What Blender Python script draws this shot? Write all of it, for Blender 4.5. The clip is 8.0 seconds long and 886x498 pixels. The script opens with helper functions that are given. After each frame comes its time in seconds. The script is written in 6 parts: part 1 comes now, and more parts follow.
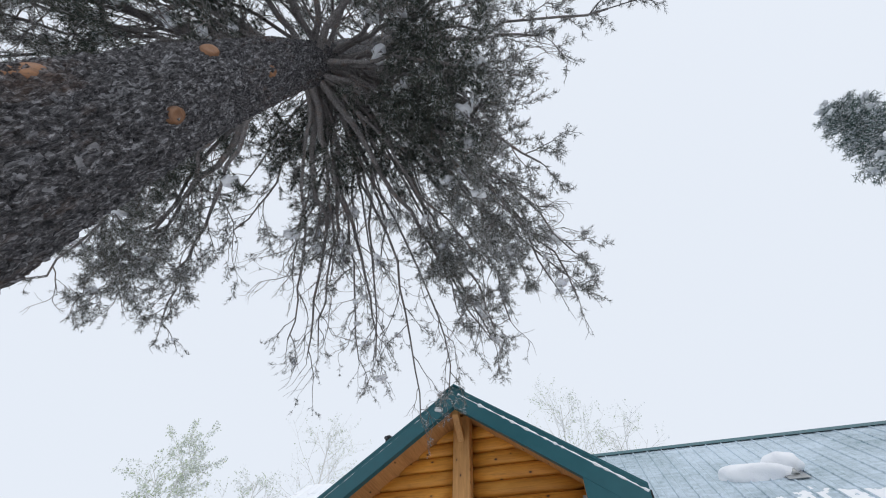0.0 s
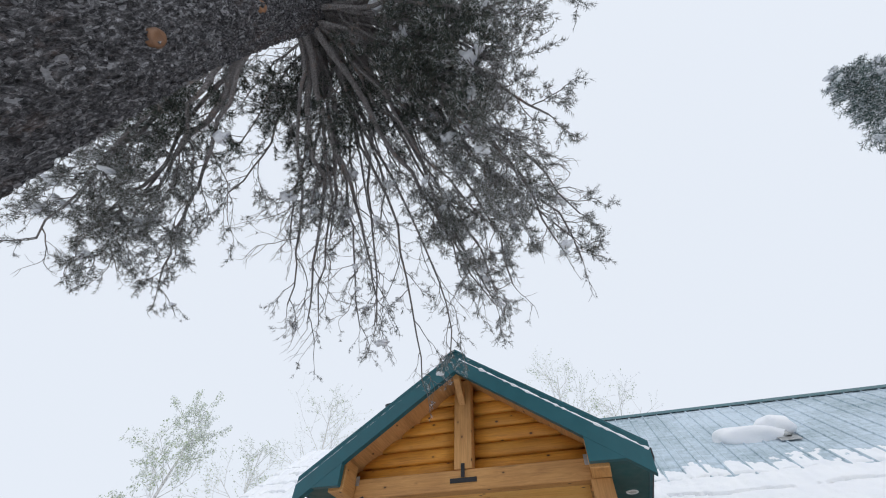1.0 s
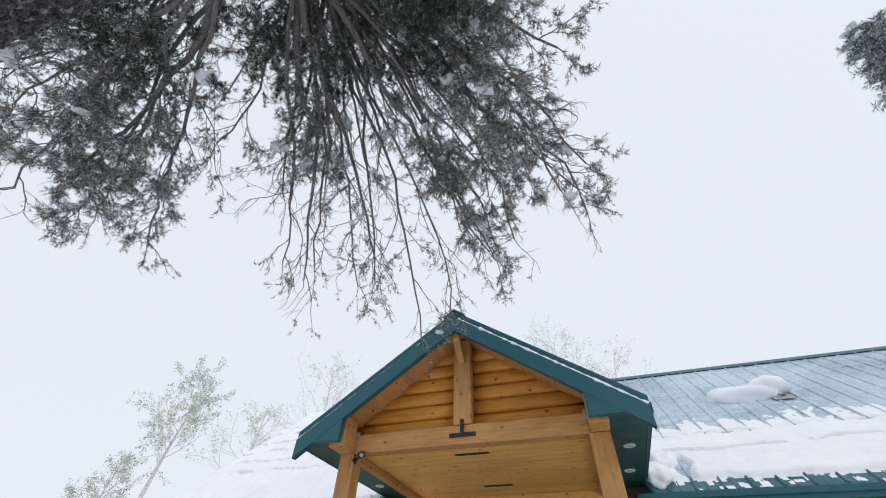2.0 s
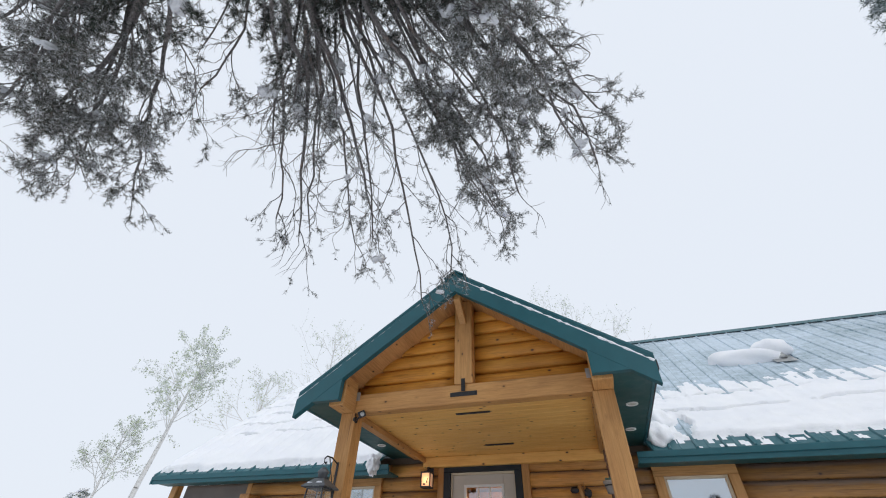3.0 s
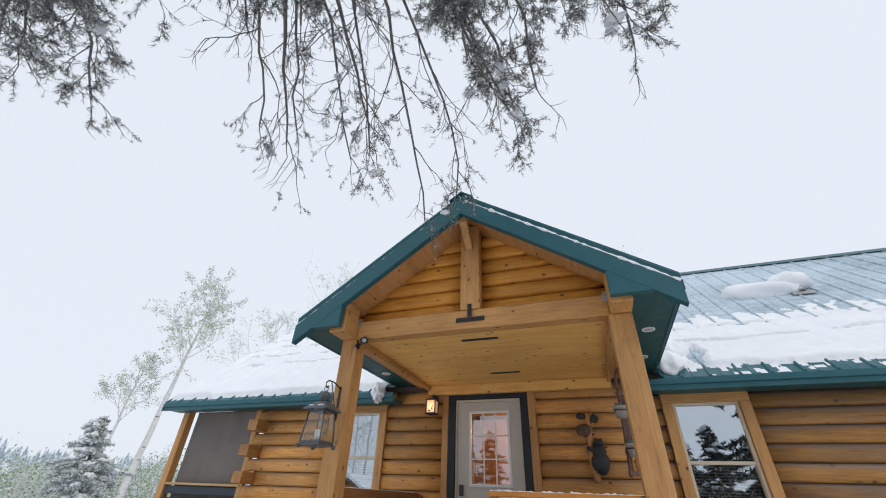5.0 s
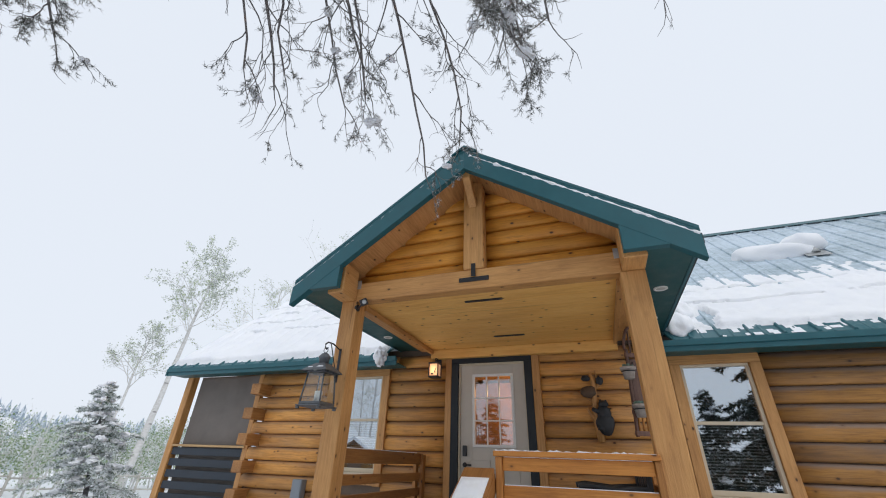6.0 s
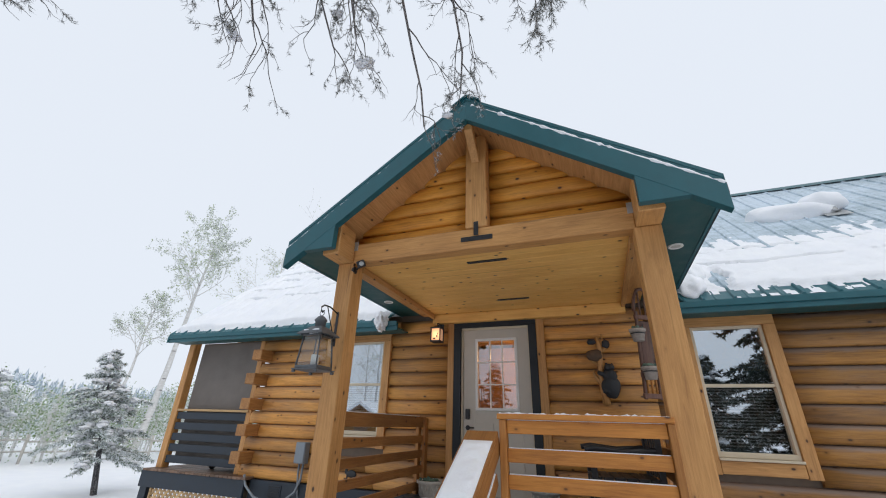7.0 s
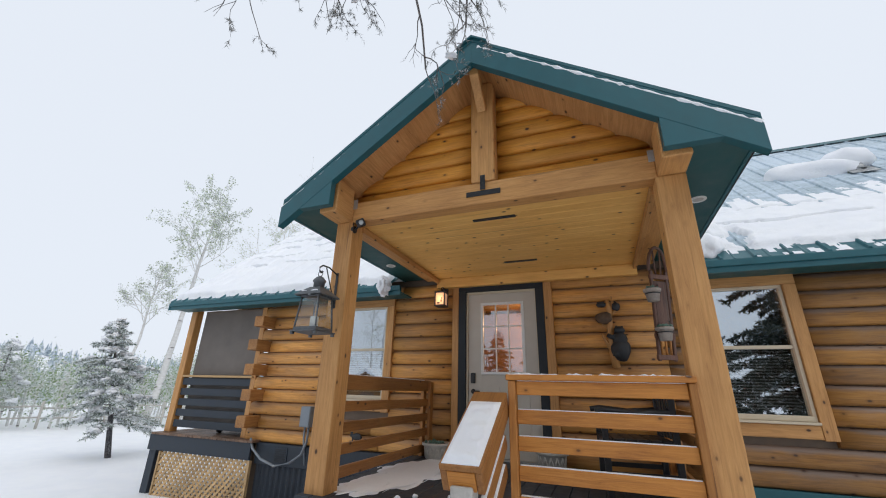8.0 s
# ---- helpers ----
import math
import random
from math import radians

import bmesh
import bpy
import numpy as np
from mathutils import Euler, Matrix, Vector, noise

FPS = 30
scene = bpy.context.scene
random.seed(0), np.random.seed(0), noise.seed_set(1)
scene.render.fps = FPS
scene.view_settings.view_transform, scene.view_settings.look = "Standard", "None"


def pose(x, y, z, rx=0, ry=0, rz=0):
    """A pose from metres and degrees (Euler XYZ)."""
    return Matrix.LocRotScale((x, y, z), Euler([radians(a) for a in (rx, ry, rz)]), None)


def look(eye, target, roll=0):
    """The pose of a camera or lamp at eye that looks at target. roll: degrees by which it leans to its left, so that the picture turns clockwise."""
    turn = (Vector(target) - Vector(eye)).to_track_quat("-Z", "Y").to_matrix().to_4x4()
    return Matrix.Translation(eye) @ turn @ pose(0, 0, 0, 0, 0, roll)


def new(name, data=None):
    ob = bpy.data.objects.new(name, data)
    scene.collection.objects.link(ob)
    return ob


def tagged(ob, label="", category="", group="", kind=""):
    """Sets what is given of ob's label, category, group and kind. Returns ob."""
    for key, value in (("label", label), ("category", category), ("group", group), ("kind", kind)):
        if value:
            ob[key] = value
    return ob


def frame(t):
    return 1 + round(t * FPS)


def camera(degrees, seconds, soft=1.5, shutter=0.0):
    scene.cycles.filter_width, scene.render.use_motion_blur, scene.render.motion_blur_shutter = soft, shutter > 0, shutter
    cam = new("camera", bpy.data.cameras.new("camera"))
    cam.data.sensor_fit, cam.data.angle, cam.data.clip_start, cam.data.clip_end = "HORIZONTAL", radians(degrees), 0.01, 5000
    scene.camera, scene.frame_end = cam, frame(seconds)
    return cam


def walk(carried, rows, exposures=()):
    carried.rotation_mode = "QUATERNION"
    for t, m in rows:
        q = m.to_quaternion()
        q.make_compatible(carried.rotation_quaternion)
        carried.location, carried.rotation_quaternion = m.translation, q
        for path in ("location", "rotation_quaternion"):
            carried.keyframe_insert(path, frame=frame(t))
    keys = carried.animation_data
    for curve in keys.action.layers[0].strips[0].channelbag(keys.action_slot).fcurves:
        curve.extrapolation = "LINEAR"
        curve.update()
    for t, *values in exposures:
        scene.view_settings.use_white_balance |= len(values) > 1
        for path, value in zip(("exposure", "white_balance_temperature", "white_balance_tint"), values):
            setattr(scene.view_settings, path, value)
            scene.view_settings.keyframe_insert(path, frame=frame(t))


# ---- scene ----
cam = camera(97.3, 8.0, soft=1.05)
PATH = [
    (0, (0.218, 0.429, 1.767), (-0.235, 1.554, 3.357), 3.6),
    (0.5, (0.175, 0.492, 1.761), (-0.285, 1.66, 3.318), 3.1),
    (1, (0.138, 0.561, 1.755), (-0.335, 1.783, 3.266), 2.8),
    (1.5, (0.101, 0.646, 1.745), (-0.384, 1.924, 3.206), 2.5),
    (2.8, (0.012, 0.92, 1.746), (-0.514, 2.323, 3.071), 2.3),
    (3, (-0.004, 0.963, 1.742), (-0.536, 2.383, 3.046), 2.2),
    (3.5, (-0.037, 1.068, 1.742), (-0.588, 2.529, 2.991), 2.3),
    (4, (-0.077, 1.179, 1.734), (-0.646, 2.677, 2.93), 2.3),
    (5.5, (-0.21, 1.511, 1.742), (-0.825, 3.116, 2.764), 2.3),
    (6, (-0.25, 1.628, 1.733), (-0.882, 3.268, 2.689), 2.1),
    (6.5, (-0.285, 1.75, 1.733), (-0.933, 3.421, 2.621), 2.0),
    (7, (-0.318, 1.869, 1.736), (-0.983, 3.568, 2.554), 1.8),
    (7.5, (-0.363, 1.981, 1.723), (-1.044, 3.706, 2.472), 1.6),
    (8, (-0.417, 2.096, 1.701), (-1.113, 3.843, 2.383), 1.5),
]
walk(cam, [(t, look(eye, target, roll)) for t, eye, target, roll in PATH])

# ---------------------------------------------------------------- light
SUN_EL, SUN_AZ = radians(52), radians(128)
world = bpy.data.worlds.new("overcast_sky")
scene.world = world
world.use_nodes = True
wn = world.node_tree.nodes
wl = world.node_tree.links
wn.clear()
sky = wn.new("ShaderNodeTexSky")
sky.sky_type = "NISHITA"
sky.sun_disc = False
sky.sun_elevation, sky.sun_rotation = SUN_EL, SUN_AZ
sky.air_density, sky.dust_density, sky.ozone_density = 1.0, 4.0, 1.0
bg_sky = wn.new("ShaderNodeBackground")
bg_sky.inputs["Strength"].default_value = 0.005
wl.new(sky.outputs[0], bg_sky.inputs["Color"])
bg_cloud = wn.new("ShaderNodeBackground")
bg_cloud.inputs["Color"].default_value = (0.75, 0.802, 0.882, 1)
bg_cloud.inputs["Strength"].default_value = 1.04
add_bg = wn.new("ShaderNodeAddShader")
wl.new(bg_sky.outputs[0], add_bg.inputs[0])
wl.new(bg_cloud.outputs[0], add_bg.inputs[1])
wout = wn.new("ShaderNodeOutputWorld")
wl.new(add_bg.outputs[0], wout.inputs["Surface"])

sun = new("sun", bpy.data.lights.new("sun", "SUN"))
sun.data.energy = 0.8
sun.data.angle = radians(70)
sun.data.color = (1.0, 0.97, 0.93)
sun.matrix_world = look((0, 0, 30), (0 - 30 * math.cos(SUN_EL) * math.sin(SUN_AZ), 0 - 30 * math.cos(SUN_EL) * math.cos(SUN_AZ), 30 - 30 * math.sin(SUN_EL)))


# ---------------------------------------------------------------- materials
def mat_base(name, rough=0.7, metal=0.0):
    m = bpy.data.materials.new(name)
    m.use_nodes = True
    nt = m.node_tree
    b = nt.nodes["Principled BSDF"]
    b.inputs["Roughness"].default_value = rough
    b.inputs["Metallic"].default_value = metal
    return m, nt, b


def ramp(nt, fac, stops):
    r = nt.nodes.new("ShaderNodeValToRGB")
    els = r.color_ramp.elements
    while len(els) < len(stops):
        els.new(0.5)
    for e, (p, c) in zip(els, stops):
        e.position = p
        e.color = (*c, 1) if len(c) == 3 else c
    nt.links.new(fac, r.inputs["Fac"])
    return r.outputs["Color"]


def coords(nt, scale=(1, 1, 1), kind="Object"):
    tc = nt.nodes.new("ShaderNodeTexCoord")
    mp = nt.nodes.new("ShaderNodeMapping")
    mp.inputs["Scale"].default_value = scale
    nt.links.new(tc.outputs[kind], mp.inputs["Vector"])
    return mp


def rand_shift(nt, mp, amount=30):
    info = nt.nodes.new("ShaderNodeObjectInfo")
    mul = nt.nodes.new("ShaderNodeMath")
    mul.operation = "MULTIPLY"
    mul.inputs[1].default_value = amount
    nt.links.new(info.outputs["Random"], mul.inputs[0])
    comb = nt.nodes.new("ShaderNodeCombineXYZ")
    for k in range(3):
        nt.links.new(mul.outputs[0], comb.inputs[k])
    nt.links.new(comb.outputs[0], mp.inputs["Location"])
    return info


def noise_tex(nt, mp, scale, detail=4, rough=0.6, dist=0.0):
    n = nt.nodes.new("ShaderNodeTexNoise")
    n.inputs["Scale"].default_value = scale
    n.inputs["Detail"].default_value = detail
    n.inputs["Roughness"].default_value = rough
    n.inputs["Distortion"].default_value = dist
    nt.links.new(mp.outputs[0], n.inputs["Vector"])
    return n.outputs["Fac"]


def mixc(nt, fac, a, b, mode="MIX"):
    m = nt.nodes.new("ShaderNodeMix")
    m.data_type, m.blend_type = "RGBA", mode
    for sock, v in ((m.inputs[0], fac), (m.inputs[6], a), (m.inputs[7], b)):
        if hasattr(v, "is_output"):
            nt.links.new(v, sock)
        elif isinstance(v, tuple):
            sock.default_value = (*v, 1)
        else:
            sock.default_value = v
    return m.outputs[2]


def bump(nt, b, height, strength=0.3, dist=0.01):
    n = nt.nodes.new("ShaderNodeBump")
    n.inputs["Strength"].default_value = strength
    n.inputs["Distance"].default_value = dist
    nt.links.new(height, n.inputs["Height"])
    nt.links.new(n.outputs[0], b.inputs["Normal"])


def wood_mat(name, light, mid, dark, axis=0, knots=True, rough=0.55, grey=0.0, tone=0.35, bleach=0.0):
    """Stained softwood: grain runs along the local axis, knots, checks and a tone of its own for each piece."""
    m, nt, b = mat_base(name, rough)
    st = [1.0, 1.0, 1.0]
    st[axis] = 0.06
    mp = coords(nt, tuple(st))
    info = rand_shift(nt, mp)
    grain = noise_tex(nt, mp, 46, 6, 0.72, 0.8)
    st2 = [1.0, 1.0, 1.0]
    st2[axis] = 0.25
    mp2 = coords(nt, tuple(st2))
    rand_shift(nt, mp2, 17)
    blotch = noise_tex(nt, mp2, 5.0, 4, 0.6)
    col = ramp(nt, grain, [(0.33, dark), (0.5, mid), (0.66, light)])
    col = mixc(nt, 0.45, col, ramp(nt, blotch, [(0.3, dark), (0.52, mid), (0.75, light)]))
    # long dark drying checks
    st5 = [1.0, 1.0, 1.0]
    st5[axis] = 0.025
    mp5 = coords(nt, tuple(st5))
    rand_shift(nt, mp5, 53)
    check = noise_tex(nt, mp5, 30, 3, 0.5, 0.4)
    col = mixc(nt, ramp(nt, check, [(0.66, (0, 0, 0)), (0.74, (0.6, 0.6, 0.6))]), col, tuple(c * 0.45 for c in dark))
    if grey:
        mp4 = coords(nt, tuple(st2))
        rand_shift(nt, mp4, 41)
        g = noise_tex(nt, mp4, 2.6, 5, 0.7)
        col = mixc(nt, ramp(nt, g, [(0.45, (0, 0, 0)), (0.7, (grey, grey, grey))]), col, (0.23, 0.165, 0.13))
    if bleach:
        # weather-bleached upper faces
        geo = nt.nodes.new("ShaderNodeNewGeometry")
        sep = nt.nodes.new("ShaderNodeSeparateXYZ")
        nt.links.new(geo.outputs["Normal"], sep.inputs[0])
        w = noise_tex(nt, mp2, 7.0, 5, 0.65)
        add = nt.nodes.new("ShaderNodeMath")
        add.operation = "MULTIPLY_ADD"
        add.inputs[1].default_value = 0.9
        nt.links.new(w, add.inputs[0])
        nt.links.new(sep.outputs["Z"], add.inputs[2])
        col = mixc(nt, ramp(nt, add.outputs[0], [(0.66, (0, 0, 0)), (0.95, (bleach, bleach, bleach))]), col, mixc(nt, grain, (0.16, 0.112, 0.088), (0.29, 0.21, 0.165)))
    if knots:
        mp3 = coords(nt, tuple(0.6 if k == axis else 1.0 for k in range(3)))
        rand_shift(nt, mp3, 23)
        v = nt.nodes.new("ShaderNodeTexVoronoi")
        v.inputs["Scale"].default_value = 8.5
        nt.links.new(mp3.outputs[0], v.inputs["Vector"])
        halo = ramp(nt, v.outputs["Distance"], [(0.08, (0.5, 0.5, 0.5)), (0.22, (0, 0, 0))])
        col = mixc(nt, halo, col, dark)
        k = ramp(nt, v.outputs["Distance"], [(0.05, (1, 1, 1)), (0.085, (0.7, 0.7, 0.7)), (0.115, (0, 0, 0))])
        col = mixc(nt, k, col, (0.055, 0.024, 0.011))
    hsv = nt.nodes.new("ShaderNodeHueSaturation")
    mr = nt.nodes.new("ShaderNodeMapRange")
    mr.inputs["To Min"].default_value, mr.inputs["To Max"].default_value = 1 - tone, 1 + tone * 0.6
    nt.links.new(info.outputs["Random"], mr.inputs["Value"])
    nt.links.new(mr.outputs[0], hsv.inputs["Value"])
    nt.links.new(col, hsv.inputs["Color"])
    nt.links.new(hsv.outputs[0], b.inputs["Base Color"])
    bump(nt, b, grain, 0.55, 0.006)
    return m


HONEY = ((0.8, 0.42, 0.12), (0.64, 0.295, 0.065), (0.3, 0.115, 0.024))
TAN = ((0.66, 0.36, 0.135), (0.54, 0.27, 0.088), (0.33, 0.15, 0.046))
LOG = wood_mat("stained_log", *HONEY, axis=0, grey=0.35, bleach=0.5)
# Weathered grey, and its stain darkened to stand in for weaker light.
LOG_OLD_DIM = wood_mat("weathered_dimmed_log", (0.47, 0.23, 0.05), (0.34, 0.155, 0.03), (0.12, 0.048, 0.012), axis=0, grey=0.4, bleach=0.95)
LOG_GABLE = wood_mat("stained_gable_log", (0.84, 0.41, 0.065), (0.7, 0.3, 0.04), (0.4, 0.15, 0.02), axis=0, grey=0.1, tone=0.25)
TIMBER_X = wood_mat("timber_along_x", *TAN, axis=0, tone=0.12)
TIMBER_Y = wood_mat("timber_along_y", *TAN, axis=1, tone=0.12)
TIMBER_Z = wood_mat("timber_along_z", *TAN, axis=2, tone=0.12)
CEIL = wood_mat("ceiling_pine", (0.96, 0.6, 0.2), (0.9, 0.51, 0.145), (0.68, 0.33, 0.075), axis=0, tone=0.1)
# Rail wood differs in tint too: brightest along x, darkest along y.
RAIL_X = wood_mat("rail_wood_x", (0.66, 0.29, 0.06), (0.52, 0.205, 0.036), (0.3, 0.105, 0.02), axis=0, tone=0.2)
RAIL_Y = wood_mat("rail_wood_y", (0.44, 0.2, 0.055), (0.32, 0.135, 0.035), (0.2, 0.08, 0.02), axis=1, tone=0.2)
RAIL_Z = wood_mat("rail_wood_z", (0.52, 0.235, 0.06), (0.42, 0.17, 0.036), (0.28, 0.105, 0.024), axis=2, tone=0.2)
PLYWOOD = wood_mat("soffit_plywood", (0.62, 0.34, 0.14), (0.5, 0.25, 0.09), (0.3, 0.14, 0.045), axis=1, tone=0.1)
PALE_X = wood_mat("pale_plate_x", (0.6, 0.4, 0.2), (0.52, 0.33, 0.15), (0.42, 0.25, 0.11), axis=0, tone=0.1)
LATTICE = wood_mat("lattice_wood", (0.66, 0.46, 0.24), (0.56, 0.37, 0.18), (0.44, 0.28, 0.13), axis=0, knots=False)
DECKWOOD = wood_mat("old_deck_wood", (0.3, 0.18, 0.11), (0.2, 0.12, 0.075), (0.11, 0.065, 0.042), axis=1, grey=0.6)
OLDRED = wood_mat("weathered_red_wood", (0.2, 0.1, 0.06), (0.13, 0.055, 0.035), (0.05, 0.024, 0.018), axis=2, grey=0.4)
ENDGRAIN = wood_mat("log_end_grain", (0.5, 0.26, 0.09), (0.36, 0.165, 0.05), (0.2, 0.085, 0.026), axis=1, knots=False)


def paint_mat(name, col, rough=0.5, var=0.12, metal=0.0, scale=6.0, bump_s=0.08):
    m, nt, b = mat_base(name, rough, metal)
    mp = coords(nt)
    rand_shift(nt, mp)
    n = noise_tex(nt, mp, scale, 6, 0.65)
    lo = tuple(c * (1 - var) for c in col)
    hi = tuple(min(1, c * (1 + var)) for c in col)
    c = ramp(nt, n, [(0.3, lo), (0.7, hi)])
    nt.links.new(c, b.inputs["Base Color"])
    n2 = noise_tex(nt, mp, scale * 25, 3, 0.6)
    rr = ramp(nt, n, [(0.3, (rough * 0.8,) * 3), (0.7, (min(1, rough * 1.2),) * 3)])
    nt.links.new(rr, b.inputs["Roughness"])
    bump(nt, b, n2, bump_s, 0.003)
    return m


GREEN = paint_mat("green_metal_trim", (0.012, 0.099, 0.121), 0.42, 0.1)
SOFFIT = paint_mat("green_soffit", (0.014, 0.078, 0.08), 0.5, 0.1)
OLDMETAL = paint_mat("weathered_zinc", (0.13, 0.14, 0.15), 0.55, 0.3, metal=0.5, scale=22)
BLACK = paint_mat("black_metal", (0.02, 0.021, 0.024), 0.45, 0.2)
DARKTRIM = paint_mat("dark_door_trim", (0.009, 0.014, 0.02), 0.6, 0.15)
NAVY = paint_mat("navy_painted_wood", (0.026, 0.036, 0.05), 0.6, 0.25, scale=9)
DOORPAINT = paint_mat("greige_door_paint", (0.53, 0.485, 0.42), 0.45, 0.04)
WHITEVINYL = paint_mat("white_vinyl", (0.76, 0.76, 0.74), 0.4, 0.04)
ALMOND = paint_mat("almond_window_vinyl", (0.62, 0.53, 0.39), 0.45, 0.05)
GREYBOX = paint_mat("grey_enclosure", (0.22, 0.25, 0.28), 0.5, 0.08)
GALV = paint_mat("galvanised_steel", (0.42, 0.43, 0.43), 0.45, 0.2, metal=0.7, scale=18)
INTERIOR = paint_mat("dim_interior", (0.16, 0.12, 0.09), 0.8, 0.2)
SHADE = paint_mat("shade_fabric", (0.17, 0.15, 0.135), 0.9, 0.16, scale=2.5, bump_s=0.3)
POT = paint_mat("cast_stone", (0.5, 0.48, 0.44), 0.85, 0.2, scale=14, bump_s=0.4)
CLAY = paint_mat("aged_clay", (0.36, 0.31, 0.27), 0.85, 0.3, scale=22, bump_s=0.3)
DARKFIG = paint_mat("dark_carved_wood", (0.022, 0.024, 0.028), 0.6, 0.3, scale=20, bump_s=0.4)
BROWNFIG = paint_mat("brown_carved_wood", (0.1, 0.06, 0.035), 0.7, 0.4, scale=25, bump_s=0.4)
SOIL = paint_mat("dark_soil", (0.05, 0.04, 0.03), 0.95, 0.4, scale=40)
SPRIG = paint_mat("succulent_leaf", (0.1, 0.17, 0.13), 0.6, 0.3)


def snow_mat():
    m, nt, b = mat_base("snow", 0.65)
    mp = coords(nt, kind="Object")
    n = noise_tex(nt, mp, 2.2, 8, 0.62)
    nt.links.new(ramp(nt, n, [(0.3, (0.83, 0.85, 0.89)), (0.7, (0.9, 0.91, 0.93))]), b.inputs["Base Color"])
    n2 = noise_tex(nt, mp, 34, 6, 0.7)
    bump(nt, b, n2, 0.35, 0.03)
    b.inputs["Subsurface Weight"].default_value = 0.12
    b.inputs["Subsurface Radius"].default_value = (0.03, 0.03, 0.035)
    return m


SNOW = snow_mat()


def roof_metal():
    """Green ribbed sheet with a thin, wind-broken dusting of snow."""
    m, nt, b = mat_base("dusted_green_roof", 0.38)
    mp = coords(nt, (1, 1, 1))
    big = noise_tex(nt, mp, 0.75, 5, 0.6)
    mp2 = coords(nt, (3.0, 1.0, 1.0))
    fine = noise_tex(nt, mp2, 7.0, 8, 0.75)
    mp3 = coords(nt, (1.0, 5.0, 1.0))
    streak = noise_tex(nt, mp3, 3.0, 6, 0.7)
    add = nt.nodes.new("ShaderNodeMath")
    add.operation = "ADD"
    nt.links.new(big, add.inputs[0])
    nt.links.new(fine, add.inputs[1])
    add2 = nt.nodes.new("ShaderNodeMath")
    add2.operation = "ADD"
    nt.links.new(add.outputs[0], add2.inputs[0])
    nt.links.new(streak, add2.inputs[1])
    half = nt.nodes.new("ShaderNodeMath")
    half.operation = "MULTIPLY"
    half.inputs[1].default_value = 1 / 3
    nt.links.new(add2.outputs[0], half.inputs[0])
    f = ramp(nt, half.outputs[0], [(0.37, (0.05, 0.05, 0.05)), (0.45, (0.5, 0.5, 0.5)), (0.56, (0.9, 0.9, 0.9))])
    # the sheet is swept clean where snow has slid off along the eave
    sep = nt.nodes.new("ShaderNodeSeparateXYZ")
    nt.links.new(mp.outputs[0], sep.inputs[0])
    low = nt.nodes.new("ShaderNodeMapRange")
    low.inputs["From Min"].default_value, low.inputs["From Max"].default_value = 7.02, 7.12
    nt.links.new(sep.outputs["Y"], low.inputs["Value"])
    f = mixc(nt, 1.0, f, low.outputs[0], "MULTIPLY")
    c = mixc(nt, f, (0.02, 0.115, 0.14), (0.62, 0.71, 0.8))
    nt.links.new(c, b.inputs["Base Color"])
    r = ramp(nt, half.outputs[0], [(0.46, (0.35,) * 3), (0.58, (0.8,) * 3)])
    nt.links.new(r, b.inputs["Roughness"])
    bump(nt, b, half.outputs[0], 0.2, 0.02)
    return m


ROOFMETAL = roof_metal()


def glass_mat(name, tint=(0.93, 0.96, 0.96)):
    m, nt, b = mat_base(name, 0.01)
    b.inputs["Base Color"].default_value = (*tint, 1)
    b.inputs["Transmission Weight"].default_value = 1.0
    b.inputs["IOR"].default_value = 1.5
    return m


GLASS = glass_mat("window_glass")


def coated_glass(name, mirror):
    """Low-emissivity double pane: a strong mirror-like reflection over a dark room."""
    m = bpy.data.materials.new(name)
    m.use_nodes = True
    nt = m.node_tree
    nt.nodes.clear()
    out = nt.nodes.new("ShaderNodeOutputMaterial")
    g = nt.nodes.new("ShaderNodeBsdfGlossy")
    g.inputs["Roughness"].default_value = 0.012
    g.inputs["Color"].default_value = (0.86, 0.92, 0.98, 1)
    t = nt.nodes.new("ShaderNodeBsdfTransparent")
    t.inputs["Color"].default_value = (0.75, 0.78, 0.78, 1)
    mix = nt.nodes.new("ShaderNodeMixShader")
    mix.inputs[0].default_value = mirror
    nt.links.new(t.outputs[0], mix.inputs[1])
    nt.links.new(g.outputs[0], mix.inputs[2])
    nt.links.new(mix.outputs[0], out.inputs["Surface"])
    return m


COATED = coated_glass("coated_glass", 0.45)
DOORGLASS = coated_glass("door_glass", 0.22)


def emit_mat(name, col, strength):
    m, nt, b = mat_base(name, 0.5)
    b.inputs["Base Color"].default_value = (*col, 1)
    b.inputs["Emission Color"].default_value = (*col, 1)
    b.inputs["Emission Strength"].default_value = strength
    return m


LAMPGLOW = emit_mat("lit_amber_glass", (1.0, 0.55, 0.32), 0.3)


# ---------------------------------------------------------------- mesh helpers
def bm_box(bm, x0, x1, y0, y1, z0, z1):
    vs = [bm.verts.new(p) for p in ((x0, y0, z0), (x1, y0, z0), (x1, y1, z0), (x0, y1, z0), (x0, y0, z1), (x1, y0, z1), (x1, y1, z1), (x0, y1, z1))]
    fs = []
    for f in ((0, 3, 2, 1), (4, 5, 6, 7), (0, 1, 5, 4), (1, 2, 6, 5), (2, 3, 7, 6), (3, 0, 4, 7)):
        fs.append(bm.faces.new([vs[i] for i in f]))
    return vs, fs


def box(x0, x1, y0, y1, z0, z1, bev=0.004, seg=1):
    bm = bmesh.new()
    bm_box(bm, min(x0, x1), max(x0, x1), min(y0, y1), max(y0, y1), min(z0, z1), max(z0, z1))
    if bev:
        bmesh.ops.bevel(bm, geom=bm.edges[:], offset=bev, segments=seg, affect="EDGES", profile=0.6)
    return bm


